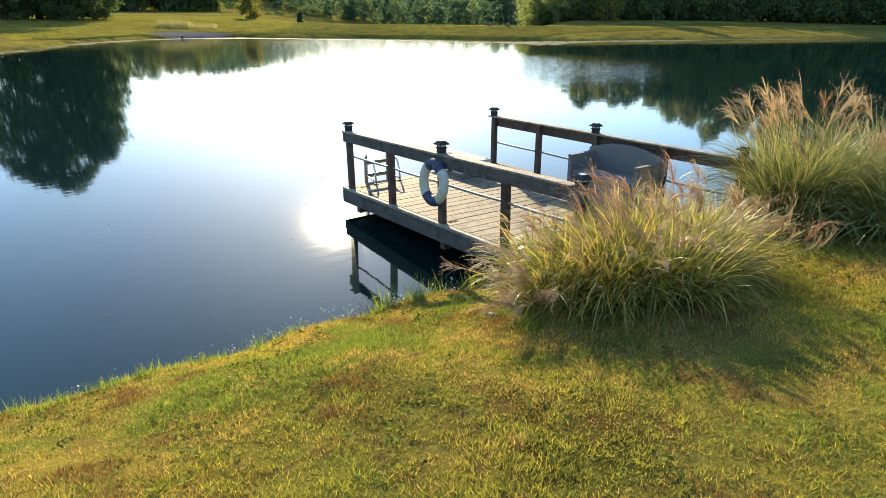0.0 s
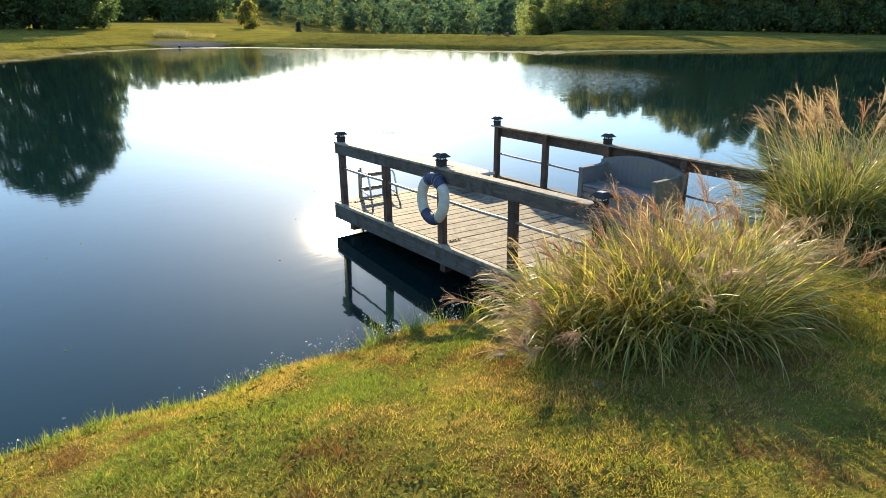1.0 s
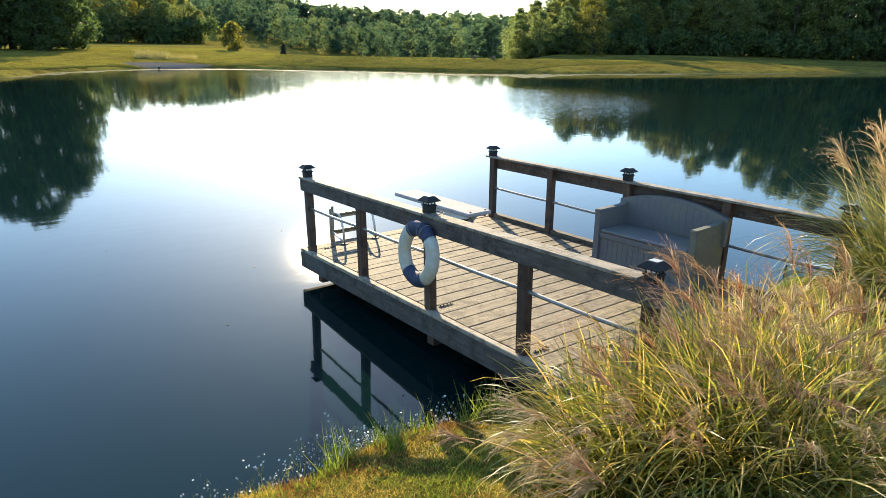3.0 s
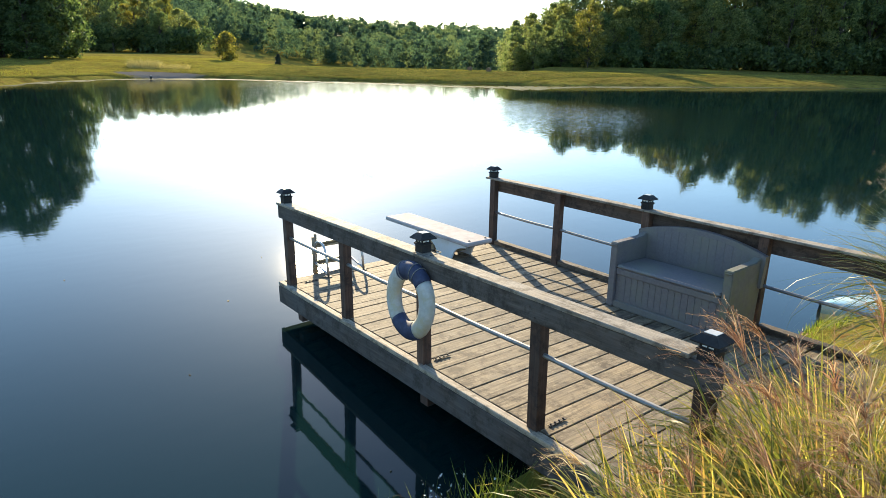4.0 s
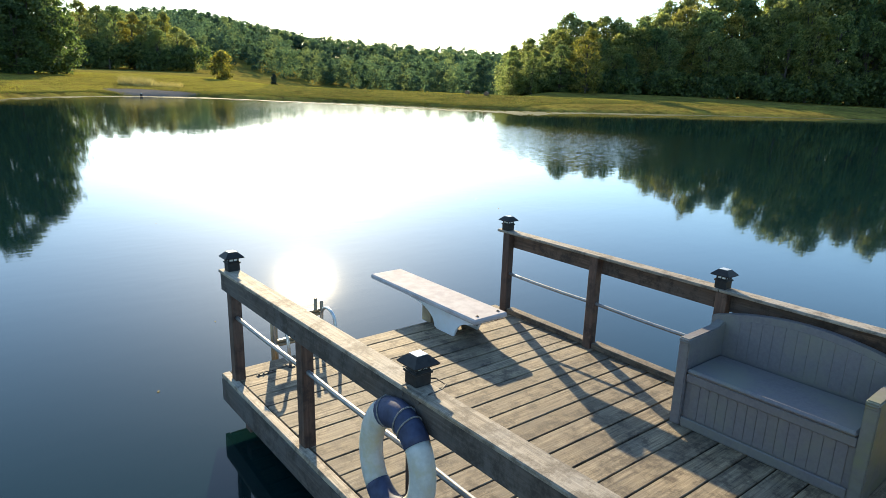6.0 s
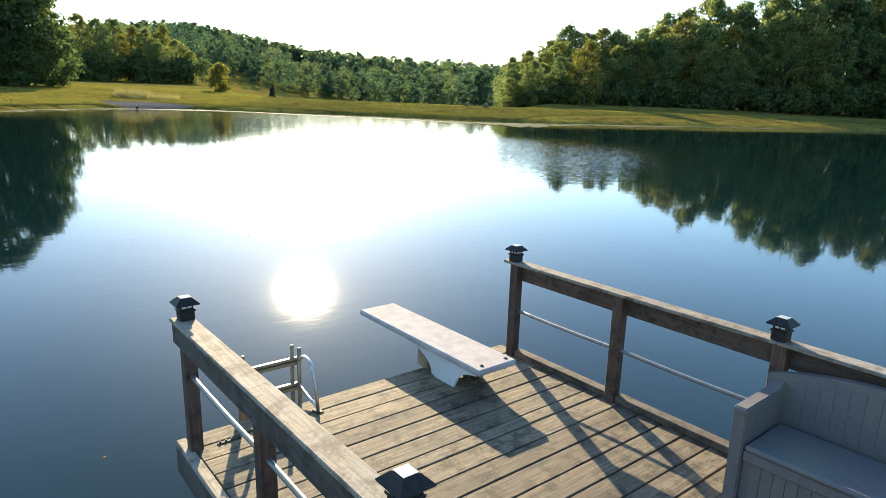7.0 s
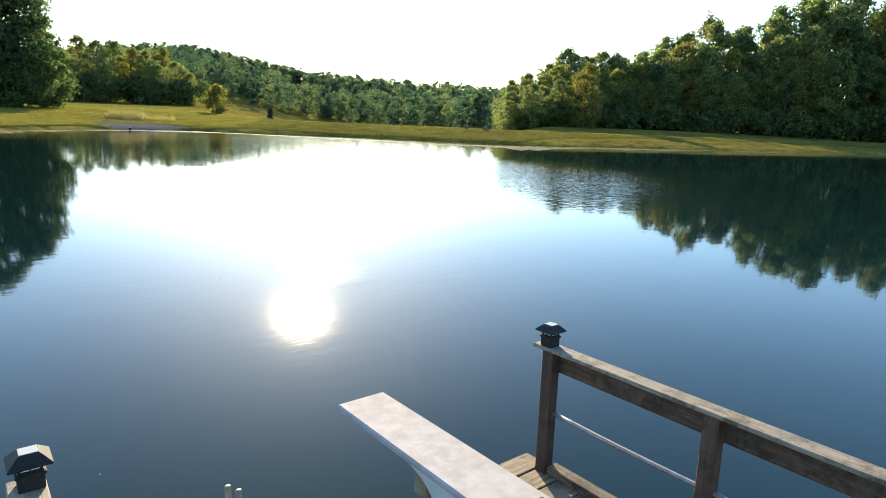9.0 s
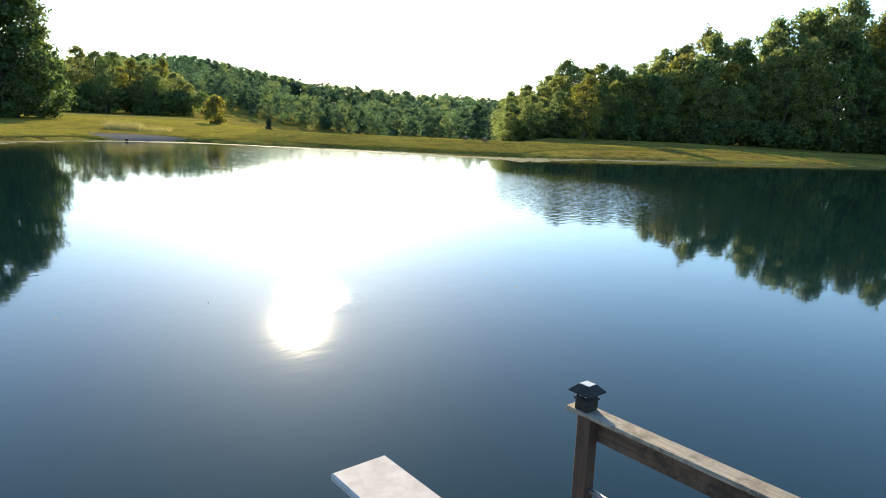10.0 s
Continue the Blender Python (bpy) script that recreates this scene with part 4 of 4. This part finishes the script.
def bank_weeds():
    """Longer tufts and seed heads along the near waterline."""
    g = np.random.default_rng(62)
    xs, ys, hs = [], [], []
    for i in range(230):
        cx = g.uniform(-7, 4.8)
        cy = float(np.interp(cx, EDGE_X, EDGE_Y)) + g.uniform(-0.36, -0.03)
        if -0.1 < cx < 2.9 and g.random() < 0.6:
            continue
        k = int(g.integers(14, 40))
        tall = g.uniform(0.05, 0.14) * (2.4 if -1.6 < cx < 0.0 else 1.0)
        xs.append(cx + g.normal(size=k) * 0.045)
        ys.append(cy + g.normal(size=k) * 0.045)
        hs.append(tall * g.uniform(0.4, 1.2, k))
    x, y, h = np.concatenate(xs), np.concatenate(ys), np.concatenate(hs)
    v = blades(g, x, y, h, 0.0038, 0.7)
    tagged(new("bank_weeds", mesh_from("bank_weeds", v, np.arange(len(v)).reshape(-1, 3), blade_lush)),
           "long weedy grass tufts at the waterline", "grass", kind="stuff")


bank_weeds()


def edge_glints():
    """Thin stems standing in the shallows, with tiny white flecks in place of glints."""
    g = np.random.default_rng(64)
    white = surface("white_flecks", [(0.3, (0.6, 0.6, 0.55)), (0.7, (0.8, 0.8, 0.76))], 30, rough=0.6, bump=0.1)
    sx = np.concatenate([g.normal(-2.2, 0.35, 26), g.normal(-1.35, 0.3, 90), g.uniform(-4.6, -2.2, 18), g.normal(-0.5, 0.3, 14)])
    sy = np.interp(sx, EDGE_X, EDGE_Y) + np.abs(g.normal(size=len(sx))) * 0.15 - 0.04
    k = 4
    x, y = np.repeat(sx, k) + g.normal(size=len(sx) * k) * 0.03, np.repeat(sy, k) + g.normal(size=len(sx) * k) * 0.03
    h = g.uniform(0.02, 0.12, len(x)) + np.maximum(0, -ground_height(x, y))
    v = blades(g, x, y, h, 0.0028, 0.5)
    n = len(v)
    tips = v.reshape(-1, 3, 3)[:, 2]
    tips = np.repeat(tips[g.random(len(tips)) < 0.7], 2, 0)
    p = tips + g.normal(size=tips.shape) * 0.012
    a = g.normal(size=p.shape)
    a /= np.linalg.norm(a, axis=1)[:, None]
    b = np.cross(a, g.normal(size=p.shape))
    b /= np.linalg.norm(b, axis=1)[:, None]
    s = g.uniform(0.004, 0.011, (len(p), 1))
    q = np.stack([p - a * s, p - b * s, p + a * s, p + b * s], 1).reshape(-1, 3)
    tagged(new("water_stems", mesh_from("water_stems", v, np.arange(n).reshape(-1, 3), weed_leaf)),
           "thin dark stems standing in the shallow water", "weeds", kind="stuff")
    tagged(new("white_flowers", mesh_from("white_flowers", q, np.arange(len(q)).reshape(-1, 4), white)),
           "tiny white flecks standing in for glints along the waterline", "flowers", kind="stuff")


edge_glints()


def floating_bits():
    """Fallen leaves and bits of straw drifting on the pond."""
    g = np.random.default_rng(65)
    n = 36
    x, y = g.uniform(-6, 9, n), g.uniform(-2.9, 16, n)
    keep = (pond_distance(x, y) < -0.1) & ~((x > -0.3) & (x < 3.3) & (y < 0.4))
    x, y = x[keep], y[keep]
    m = len(x)
    a = g.uniform(0, 2 * math.pi, m)
    ln, wd = g.uniform(0.008, 0.022, m), g.uniform(0.003, 0.008, m)
    p = np.stack([x, y, np.full(m, -0.016)], -1)
    u = np.stack([np.cos(a) * ln, np.sin(a) * ln, np.zeros(m)], -1)
    w = np.stack([-np.sin(a) * wd, np.cos(a) * wd, np.full(m, 0.003)], -1)
    v = np.stack([p - u, p - w, p + u, p + w + np.array([0, 0, 0.004])], 1).reshape(-1, 3)
    tagged(new("fallen_leaves", mesh_from("fallen_leaves", v, np.arange(len(v)).reshape(-1, 4), straw_blade)),
           "a few small dry leaves floating on the pond", "leaves", kind="stuff")


floating_bits()

# ---- ornamental grasses ----
def grass_material(name, stops, light, tint, rough=0.4, gloss=0.45):
    """Long leaves whose colour differs from leaf to leaf."""
    m, nt, b = shader(name)
    geo = nt.nodes.new("ShaderNodeNewGeometry")
    col = ramp(nt, geo.outputs["Random Per Island"], stops)
    col = mixed(nt, 1.0, col, ramp(nt, noise_tex(nt, geo.outputs["Position"], 9.0, 4.0, 0.7), [(0.3, (0.7, 0.66, 0.6)), (0.7, (1.2, 1.2, 1.15))]), 'MULTIPLY')
    nt.links.new(col, b.inputs["Base Color"])
    b.inputs["Roughness"].default_value = rough
    b.inputs["Specular IOR Level"].default_value = gloss
    tr = nt.nodes.new("ShaderNodeBsdfTranslucent")
    nt.links.new(mixed(nt, 1.0, col, tint, 'MULTIPLY'), tr.inputs[0])
    mx = nt.nodes.new("ShaderNodeMixShader")
    mx.inputs[0].default_value = light
    nt.links.new(b.outputs[0], mx.inputs[1])
    nt.links.new(tr.outputs[0], mx.inputs[2])
    nt.links.new(mx.outputs[0], nt.nodes["Material Output"].inputs[0])
    return m


grass_leaf = grass_material("silver_grass_leaf", [(0.0, (0.10, 0.145, 0.05)), (0.35, (0.19, 0.23, 0.07)), (0.6, (0.36, 0.36, 0.10)),
                                                  (0.82, (0.58, 0.50, 0.22)), (1.0, (0.42, 0.29, 0.14))], 0.6, (1.55, 1.42, 0.7), 0.4, 0.35)
green_leaf = grass_material("tall_grass_leaf", [(0.0, (0.10, 0.145, 0.055)), (0.4, (0.19, 0.23, 0.08)), (0.75, (0.32, 0.31, 0.10)),
                                                (1.0, (0.42, 0.36, 0.16))], 0.45, (1.25, 1.2, 0.75))
dead_leaf = grass_material("dry_thatch", [(0.0, (0.12, 0.08, 0.045)), (0.5, (0.22, 0.15, 0.08)), (1.0, (0.34, 0.25, 0.14))], 0.3, (1.0, 0.95, 0.8), 0.7, 0.2)
plume_hair = grass_material("silver_grass_plume", [(0.0, (0.30, 0.19, 0.10)), (0.4, (0.46, 0.35, 0.20)), (1.0, (0.62, 0.53, 0.34))], 0.5, (1.0, 0.95, 0.85), 0.6, 0.3)
red_plume = grass_material("young_plume", [(0.0, (0.25, 0.125, 0.075)), (0.5, (0.41, 0.26, 0.15)), (1.0, (0.54, 0.42, 0.26))], 0.5, (1.0, 0.9, 0.8), 0.5, 0.4)


def ribbons(g, base, az, lean0, bend, length, width, segs):
    """Arching, tapering ribbons: vertices and quads."""
    n = len(az)
    p = base.copy()
    side = np.stack([-np.sin(az), np.cos(az), np.zeros(n)], -1)
    twist = g.normal(size=n)[:, None] * 0.35
    rows = []
    for k in range(segs + 1):
        t = k / segs
        th = lean0 + bend * t ** 1.4
        d = np.stack([np.sin(th) * np.cos(az), np.sin(th) * np.sin(az), np.cos(th)], -1)
        wd = (width * (1.0 - t) ** 0.6 * (0.5 + 1.2 * min(t * 3, 0.42)) + 0.0004)[:, None]
        nrm = np.cross(d, side)
        s = side + nrm * twist
        rows.append(np.stack([p - s * wd, p + s * wd], 1))
        p = p + d * (length / segs)[:, None]
    v = np.stack(rows, 1).reshape(-1, 3)
    per = (segs + 1) * 2
    o = (np.arange(n) * per)[:, None] + (np.arange(segs) * 2)[None]
    f = np.stack([o, o + 1, o + 3, o + 2], -1).reshape(-1, 4)
    return v, f


def plume_mesh(seed, material):
    """One flower stalk, a metre tall, with a loose fan of feathery strands that droop to one side."""
    g = np.random.default_rng(seed)
    sv, sf = ribbons(g, np.zeros((2, 3)), np.array([0.0, 1.6]), np.full(2, 0.02), np.full(2, 0.35), np.ones(2), np.full(2, 0.0026), 7)
    top = sv[-2:].mean(0)
    n = 15
    k = g.random(n)
    b = np.tile(top, (n, 1))
    b[:, 2] -= 0.13 * k
    b[:, 0] -= 0.045 * k
    az = g.normal(size=n) * 0.55
    v, f = ribbons(g, b, az, g.uniform(0.15, 0.7, n), g.uniform(0.8, 1.7, n), g.uniform(0.14, 0.27, n), np.full(n, 0.0025), 5)
    # fine hairs off each strand
    per, hairs = 12, 3
    mids = np.stack([(v[i * per + j * 2] + v[i * per + j * 2 + 1]) / 2 for i in range(n) for j in range(1, 6)])
    hb = np.repeat(mids, hairs, 0) + g.normal(size=(len(mids) * hairs, 3)) * 0.004
    ha = np.repeat(np.repeat(az, 5), hairs) + g.uniform(-1.0, 1.0, len(hb))
    m = len(hb)
    hv, hf = ribbons(g, hb, ha, g.uniform(0.4, 1.5, m), g.uniform(0.1, 0.8, m), g.uniform(0.014, 0.034, m), np.full(m, 0.0010), 1)
    allv = np.concatenate([sv, v, hv])
    allf = np.concatenate([sf, f + len(sv), hf + len(sv) + len(v)])
    return mesh_from("plume", allv, allf, material)


TAN_PLUMES = [plume_mesh(70 + i, plume_hair) for i in range(4)]
RED_PLUMES = [plume_mesh(75 + i, red_plume) for i in range(3)]


def silver_grass(seed, x, y, radius, height, leaves, plumes, tall, label, leaf, red=0.3, sunk=None):
    """A tuft of arching leaves, dry thatch at its foot and feathery plumes. sunk: the bearings between which stalks lie over."""
    g = np.random.default_rng(seed)
    z = float(ground_height(np.array([x]), np.array([y]))[0])
    t = thing("ornamental_grass", pose(x, y, z - 0.03), label, "ornamental grass", "ornamental grasses")

    def tuft(n, tall_lo, tall_hi, lean, droop, width, material, segs=8):
        a = g.uniform(0, 2 * math.pi, n)
        q = np.sqrt(g.random(n))
        base = np.stack([np.cos(a) * q, np.sin(a) * q, np.zeros(n)], -1) * radius * 0.40
        out = a + g.normal(size=n) * 1.0
        length = height * g.uniform(tall_lo, tall_hi, n)
        lean0 = q * lean * g.uniform(0.5, 1.3, n) + g.uniform(0, 0.1, n)
        bend = g.uniform(*droop, n) * (0.55 + 0.5 * q)
        v, f = ribbons(g, base, out, lean0, bend, length, width * g.uniform(0.55, 1.25, n), segs)
        ob = new("leaves", mesh_from("leaves", v, f, material, True))
        ob.parent = t
        return ob
    tuft(leaves * 2 // 3, 0.85, 1.4, 0.5, (0.4, 2.1), 0.0062, leaf)
    tuft(leaves // 3, 0.8, 1.5, 0.75, (1.4, 2.9), 0.0080, leaf)
    tuft(leaves // 4, 0.5, 1.0, 1.1, (0.8, 1.9), 0.0060, leaf)
    tuft(leaves // 6, 0.25, 0.7, 1.2, (0.3, 1.5), 0.0055, dead_leaf, 5)["label"] = "dry brown thatch"
    for i in range(plumes):
        aa = g.uniform(0, 2 * math.pi)
        q = math.sqrt(g.random())
        kind = RED_PLUMES[i % 3] if g.random() < red else TAN_PLUMES[i % 4]
        ob = new("plume", kind)
        ob.parent = t
        s = tall * g.uniform(0.75, 1.05)
        tilt = math.degrees(0.08 + 0.42 * q) * g.uniform(0.5, 1.2)
        if sunk and i % 2 == 0:
            tilt, s, aa = g.uniform(28, 62), s * 0.98, g.uniform(*sunk)
        wide = 0.75 + 0.3 * s
        ob.matrix_local = (pose(math.cos(aa) * q * radius * 0.42, math.sin(aa) * q * radius * 0.42, 0.03, 0, 0, math.degrees(aa))
                           @ pose(0, 0, 0, 0, tilt, 0) @ pose(0, 0, 0, 0, 0, (140 - math.degrees(aa) if g.random() < 0.65 else 0) + g.uniform(-45, 45)) @ Matrix.Diagonal((wide, wide, s, 1)))
    return t


silver_grass(81, -0.66, -5.15, 0.80, 0.62, 900, 36, 0.70, "arching green-gold ornamental grass with reddish plumes sunk over the bank", grass_leaf, 0.6, (2.4, 3.7))
silver_grass(82, -0.30, -5.50, 0.90, 0.72, 1200, 20, 0.84, "arching green-gold ornamental grass with tan plumes on the bank", grass_leaf, 0.5)
silver_grass(87, -0.02, -5.82, 0.80, 0.68, 1000, 8, 0.80, "leafy ornamental grass with long drooping blades on the bank", grass_leaf, 0.3)
silver_grass(83, 0.30, -5.25, 0.80, 0.72, 900, 36, 0.95, "straw-coloured ornamental grass with many reddish plumes", grass_leaf, 0.8)
silver_grass(88, 0.62, -5.66, 0.85, 0.68, 900, 44, 0.80, "straw-coloured ornamental grass thick with tan plumes", grass_leaf, 0.15, (-1.2, 0.4))
silver_grass(84, 3.06, -5.38, 0.9, 1.12, 2100, 40, 1.45, "tall ornamental grass with feathery plumes beside the dock", green_leaf, 0.1)
silver_grass(85, 3.9, -5.85, 1.0, 1.0, 1700, 16, 1.25, "tall dense ornamental grass on the bank", green_leaf, 0.4)
silver_grass(86, 3.1, -6.5, 0.9, 0.9, 1200, 6, 1.05, "leafy ornamental grass in its own shade", green_leaf, 0.4)


# ---- small things ----
stone_mat = surface("field_stone", [(0.3, (0.08, 0.07, 0.055)), (0.7, (0.19, 0.17, 0.14))], 9, stain=(0.10, 0.10, 0.06), stain_scale=8, rough=0.9, bump=0.6, depth=0.01)


def stone(seed, x, y, size):
    bm = bmesh.new()
    bmesh.ops.create_icosphere(bm, subdivisions=3, radius=1.0)
    for v in bm.verts:
        k = 1 + 0.28 * noise.noise(v.co * 1.6 + Vector((seed * 3.1, 0, 0))) + 0.08 * noise.noise(v.co * 5 + Vector((seed, 0, 0)))
        v.co = Vector((v.co.x * size, v.co.y * size * 0.75, v.co.z * size * 0.5)) * k
    ob = link("stone", bm, stone_mat, smooth=True)
    z = float(ground_height(np.array([x]), np.array([y]))[0])
    ob.matrix_world = pose(x, y, z - size * 0.05, 0, 0, seed * 70)
    tagged(ob, "small grey field stone half sunk in the lawn", "stone", "stones on the bank")


for i, (px, py, ps) in enumerate(((-1.24, -5.84, 0.035), (-1.30, -5.0, 0.06))):
    stone(i + 1, px, py, ps)


def kayak():
    """A pale turquoise sit-on kayak drawn up at the water's edge."""
    blue = surface("turquoise_hull", [(0.35, (0.20, 0.42, 0.48)), (0.65, (0.34, 0.55, 0.60))], 7, stain=(0.55, 0.62, 0.62), stain_scale=3, rough=0.4, bump=0.1)
    white = surface("white_hull_edge", [(0.35, (0.66, 0.68, 0.66)), (0.65, (0.78, 0.80, 0.78))], 9, rough=0.45, bump=0.1)
    t = thing("kayak", pose(6.02, -4.02, 0.01, 0, 0, -24), "pale turquoise and white kayak floating at the bank", "kayak")
    n, L = 20, 1.25
    for name, lo, hi, mt, lab in (("hull", -1.0, 0.1, white, ""), ("deck_shell", 0.1, 1.0, blue, "turquoise upper shell")):
        bm = bmesh.new()
        rings = []
        for i in range(n + 1):
            s = -1 + 2 * i / n
            w = 0.36 * max(0.02, (1 - abs(s) ** 2.4)) ** 0.7
            h = 0.12 + 0.03 * abs(s) ** 2
            ring = []
            for k in range(9):
                a = math.pi * (k / 8)
                c, sn = math.cos(a), math.sin(a)
                if lo < 0:
                    ring.append(bm.verts.new((s * L, w * c, 0.08 - h * sn * 0.8)))
                else:
                    dip = 0.09 * max(0, 1 - (s / 0.45) ** 2) * sn
                    ring.append(bm.verts.new((s * L, w * c * 0.995, 0.08 + 0.10 * sn * (0.5 + 0.8 * abs(s)) - dip)))
            rings.append(ring)
        for p, q in zip(rings, rings[1:]):
            for k in range(8):
                bm.faces.new((p[k], p[k + 1], q[k + 1], q[k]))
        bmesh.ops.recalc_face_normals(bm, faces=bm.faces[:])
        part(name, bm, mt, t, lab, smooth=True)
    bm = bmesh.new()
    for s in (-0.75, -0.55, 0.6, 0.8):
        tube(bm, [(s * L, 0.1, 0.165), (s * L, 0.1, 0.175)], 0.03, 10)
    part("hatch", bm, black_plastic, t, "black hatch covers")
    return t


kayak()


def pump():
    """A small white-capped pipe end at the far waterline."""
    x, y = at_bearing(11.7, 66.2)
    z = float(ground_height(np.array([x]), np.array([y]))[0])
    t = thing("drain_pipe", pose(x, y, max(z, 0.0)) @ Matrix.Diagonal((0.75, 0.75, 0.75, 1)), "dark drain pipe with a white cap at the far shore", "pipe")
    bm = bmesh.new()
    tube(bm, [(0, 0, -0.2), (0, 0, 0.3)], 0.16, 12)
    part("pipe", bm, black_plastic, t)
    bm = bmesh.new()
    tube(bm, [(0, -0.02, 0.301), (0, -0.02, 0.38), (0, -0.02, 0.42)], 0.10, 12, lambda f: 1 - 0.4 * f)
    part("cap", bm, ring_white, t, "white cap")


pump()
hay_mat = surface("hay", [(0.3, (0.09, 0.06, 0.035)), (0.7, (0.2, 0.14, 0.08))], 8, rough=0.95, bump=0.5, depth=0.02)
for az, r in ((42.4, 78), (40.6, 80)):
    bm = bmesh.new()
    tube(bm, [(-0.34, 0, 0.25), (-0.32, 0, 0.25), (0.32, 0, 0.25), (0.34, 0, 0.25)], 0.27, 18, lambda f: 1.0 if 0.05 < f < 0.95 else 0.93)
    bale = link("hay_bale", bm, hay_mat, smooth=False)
    bale.matrix_world = standing(az, r, 30)
    tagged(bale, "round brown hay bale on the field beyond the pond", "hay bale", "hay bales")


reed_straw = leaf_material("pale_reeds", [(0.0, (0.38, 0.35, 0.15)), (1.0, (0.38, 0.35, 0.15))], 0.4, (1.0, 0.95, 0.7))


def reeds():
    """Pale tall grass on the far bank."""
    g = np.random.default_rng(91)
    n = 5000
    az = g.uniform(10.2, 15.2, n)
    keep = g.random(n) < np.interp(az, [10.2, 10.8, 12.6, 13.2, 15.2], [0.3, 1, 1, 0.35, 0.3])
    az = az[keep]
    r = 78 + g.normal(size=len(az)) * 1.0
    x, y = 0.3 + r * np.sin(np.radians(az)), -2 + r * np.cos(np.radians(az))
    h = g.uniform(0.3, 1.25, len(x)) * np.where(az < 12.8, 1.0, 0.6) * (0.8 + 0.3 * np.sin(az * 9) * np.sin(az * 23))
    v = blades(g, x, y, h, 0.016, 1.1)
    tagged(new("reeds", mesh_from("reeds", v, np.arange(len(v)).reshape(-1, 3), reed_straw)), "pale dry reeds on the far bank", "reeds", kind="stuff")


reeds()

field_blade = leaf_material("field_blades", [(0.0, (0.235, 0.215, 0.06)), (1.0, (0.235, 0.215, 0.06))], 0.4, rough=0.9, gloss=0.02, spread=0.15)
# the bank faces away from the sun: its shade is in these blades' colour
shaded_dam_blade = leaf_material("shaded_dam_blades", [(0.0, (0.135, 0.135, 0.052)), (1.0, (0.135, 0.135, 0.052))], 0.3, rough=0.9, gloss=0.02, spread=0.5)


def far_bank():
    """Sunlit grass on the field and rougher grass, darkened for shade, on the bank across the pond."""
    g = np.random.default_rng(93)
    n = 150000
    az = g.uniform(-2, 76, n)
    r = np.interp(az, [-2, 8, 20, 34, 45, 55, 66, 76], [56, 66, 70, 67, 66, 80, 95, 112]) + 62 * g.random(n) ** 1.6
    x, y = 0.3 + r * np.sin(np.radians(az)), -2 + r * np.cos(np.radians(az))
    d = pond_distance(x, y)
    mud = np.hypot((x - 15.4) * 0.21, (y - 66.0) * 0.36) < 0.95
    keep = (d > 0.3) & ~mud & ~((az > 44) & (d > 30))
    x, y, d, az = x[keep], y[keep], d[keep], az[keep]
    h = (0.05 + 0.02 * value_noise(12, x, y, 0.35) + 0.015 * value_noise(13, x, y, 1.1)) * g.uniform(0.5, 1.5, len(x)) + 0.14 * np.exp(-d / 0.8)
    dam = (step(17, 24, az) - 0.45 * step(6, 14, d) + 0.25 * value_noise(14, x, y, 0.3) > 0.5) | (d < 2.5 + value_noise(15, x, y, 0.4))
    for sel, mt, name, lab in ((~dam, field_blade, "field_grass", "sunlit yellow-green grass on the field across the pond"),
                               (dam, shaded_dam_blade, "bank_grass", "rough olive grass on the bank across the pond, slope shade put into its colour")):
        v = blades(g, x[sel], y[sel], h[sel] * (1.0 if mt is field_blade else 1.5), 0.035, 1.4)
        tagged(new(name, mesh_from(name, v, np.arange(len(v)).reshape(-1, 3), mt)), lab, "grass", kind="stuff")


far_bank()

# ---- deck boards, each a piece of the dock ----
g = np.random.default_rng(5)
y1 = DECK_END
shared = {}
while y1 > DECK_SHORE + 0.05:
    w = 0.115 if abs(y1 + 0.955) < 0.08 else 0.183
    key = round(w, 3)
    if key not in shared:
        bm = box(-(DECK_W1 - 0.034) / 2, (DECK_W1 - 0.034) / 2, -w / 2, w / 2, -0.038, 0.0, 0.004)
        me = bpy.data.meshes.new("plank")
        bm.normal_update()
        bm.to_mesh(me)
        bm.free()
        me.materials.append(deck_wood)
        shared[key] = me
    ob = new("plank", shared[key])
    ob.parent = dock
    ob.location = (0.034 + (DECK_W1 - 0.034) / 2 + g.uniform(-0.002, 0.002), y1 - w / 2, g.uniform(-0.0025, 0.0015) + TWIST * (0.034 + (DECK_W1 - 0.034) / 2) * (y1 - w / 2))
    ob.rotation_euler = (g.uniform(-0.006, 0.006), -TWIST * (y1 - w / 2), g.uniform(-0.0008, 0.0008))
    y1 -= w + 0.009
part("edge_board", box(DECK_W0, 0.026, DECK_SHORE, DECK_END, -0.038, 0.001, 0.005), rail_wood, dock, "pale board along the deck edge")
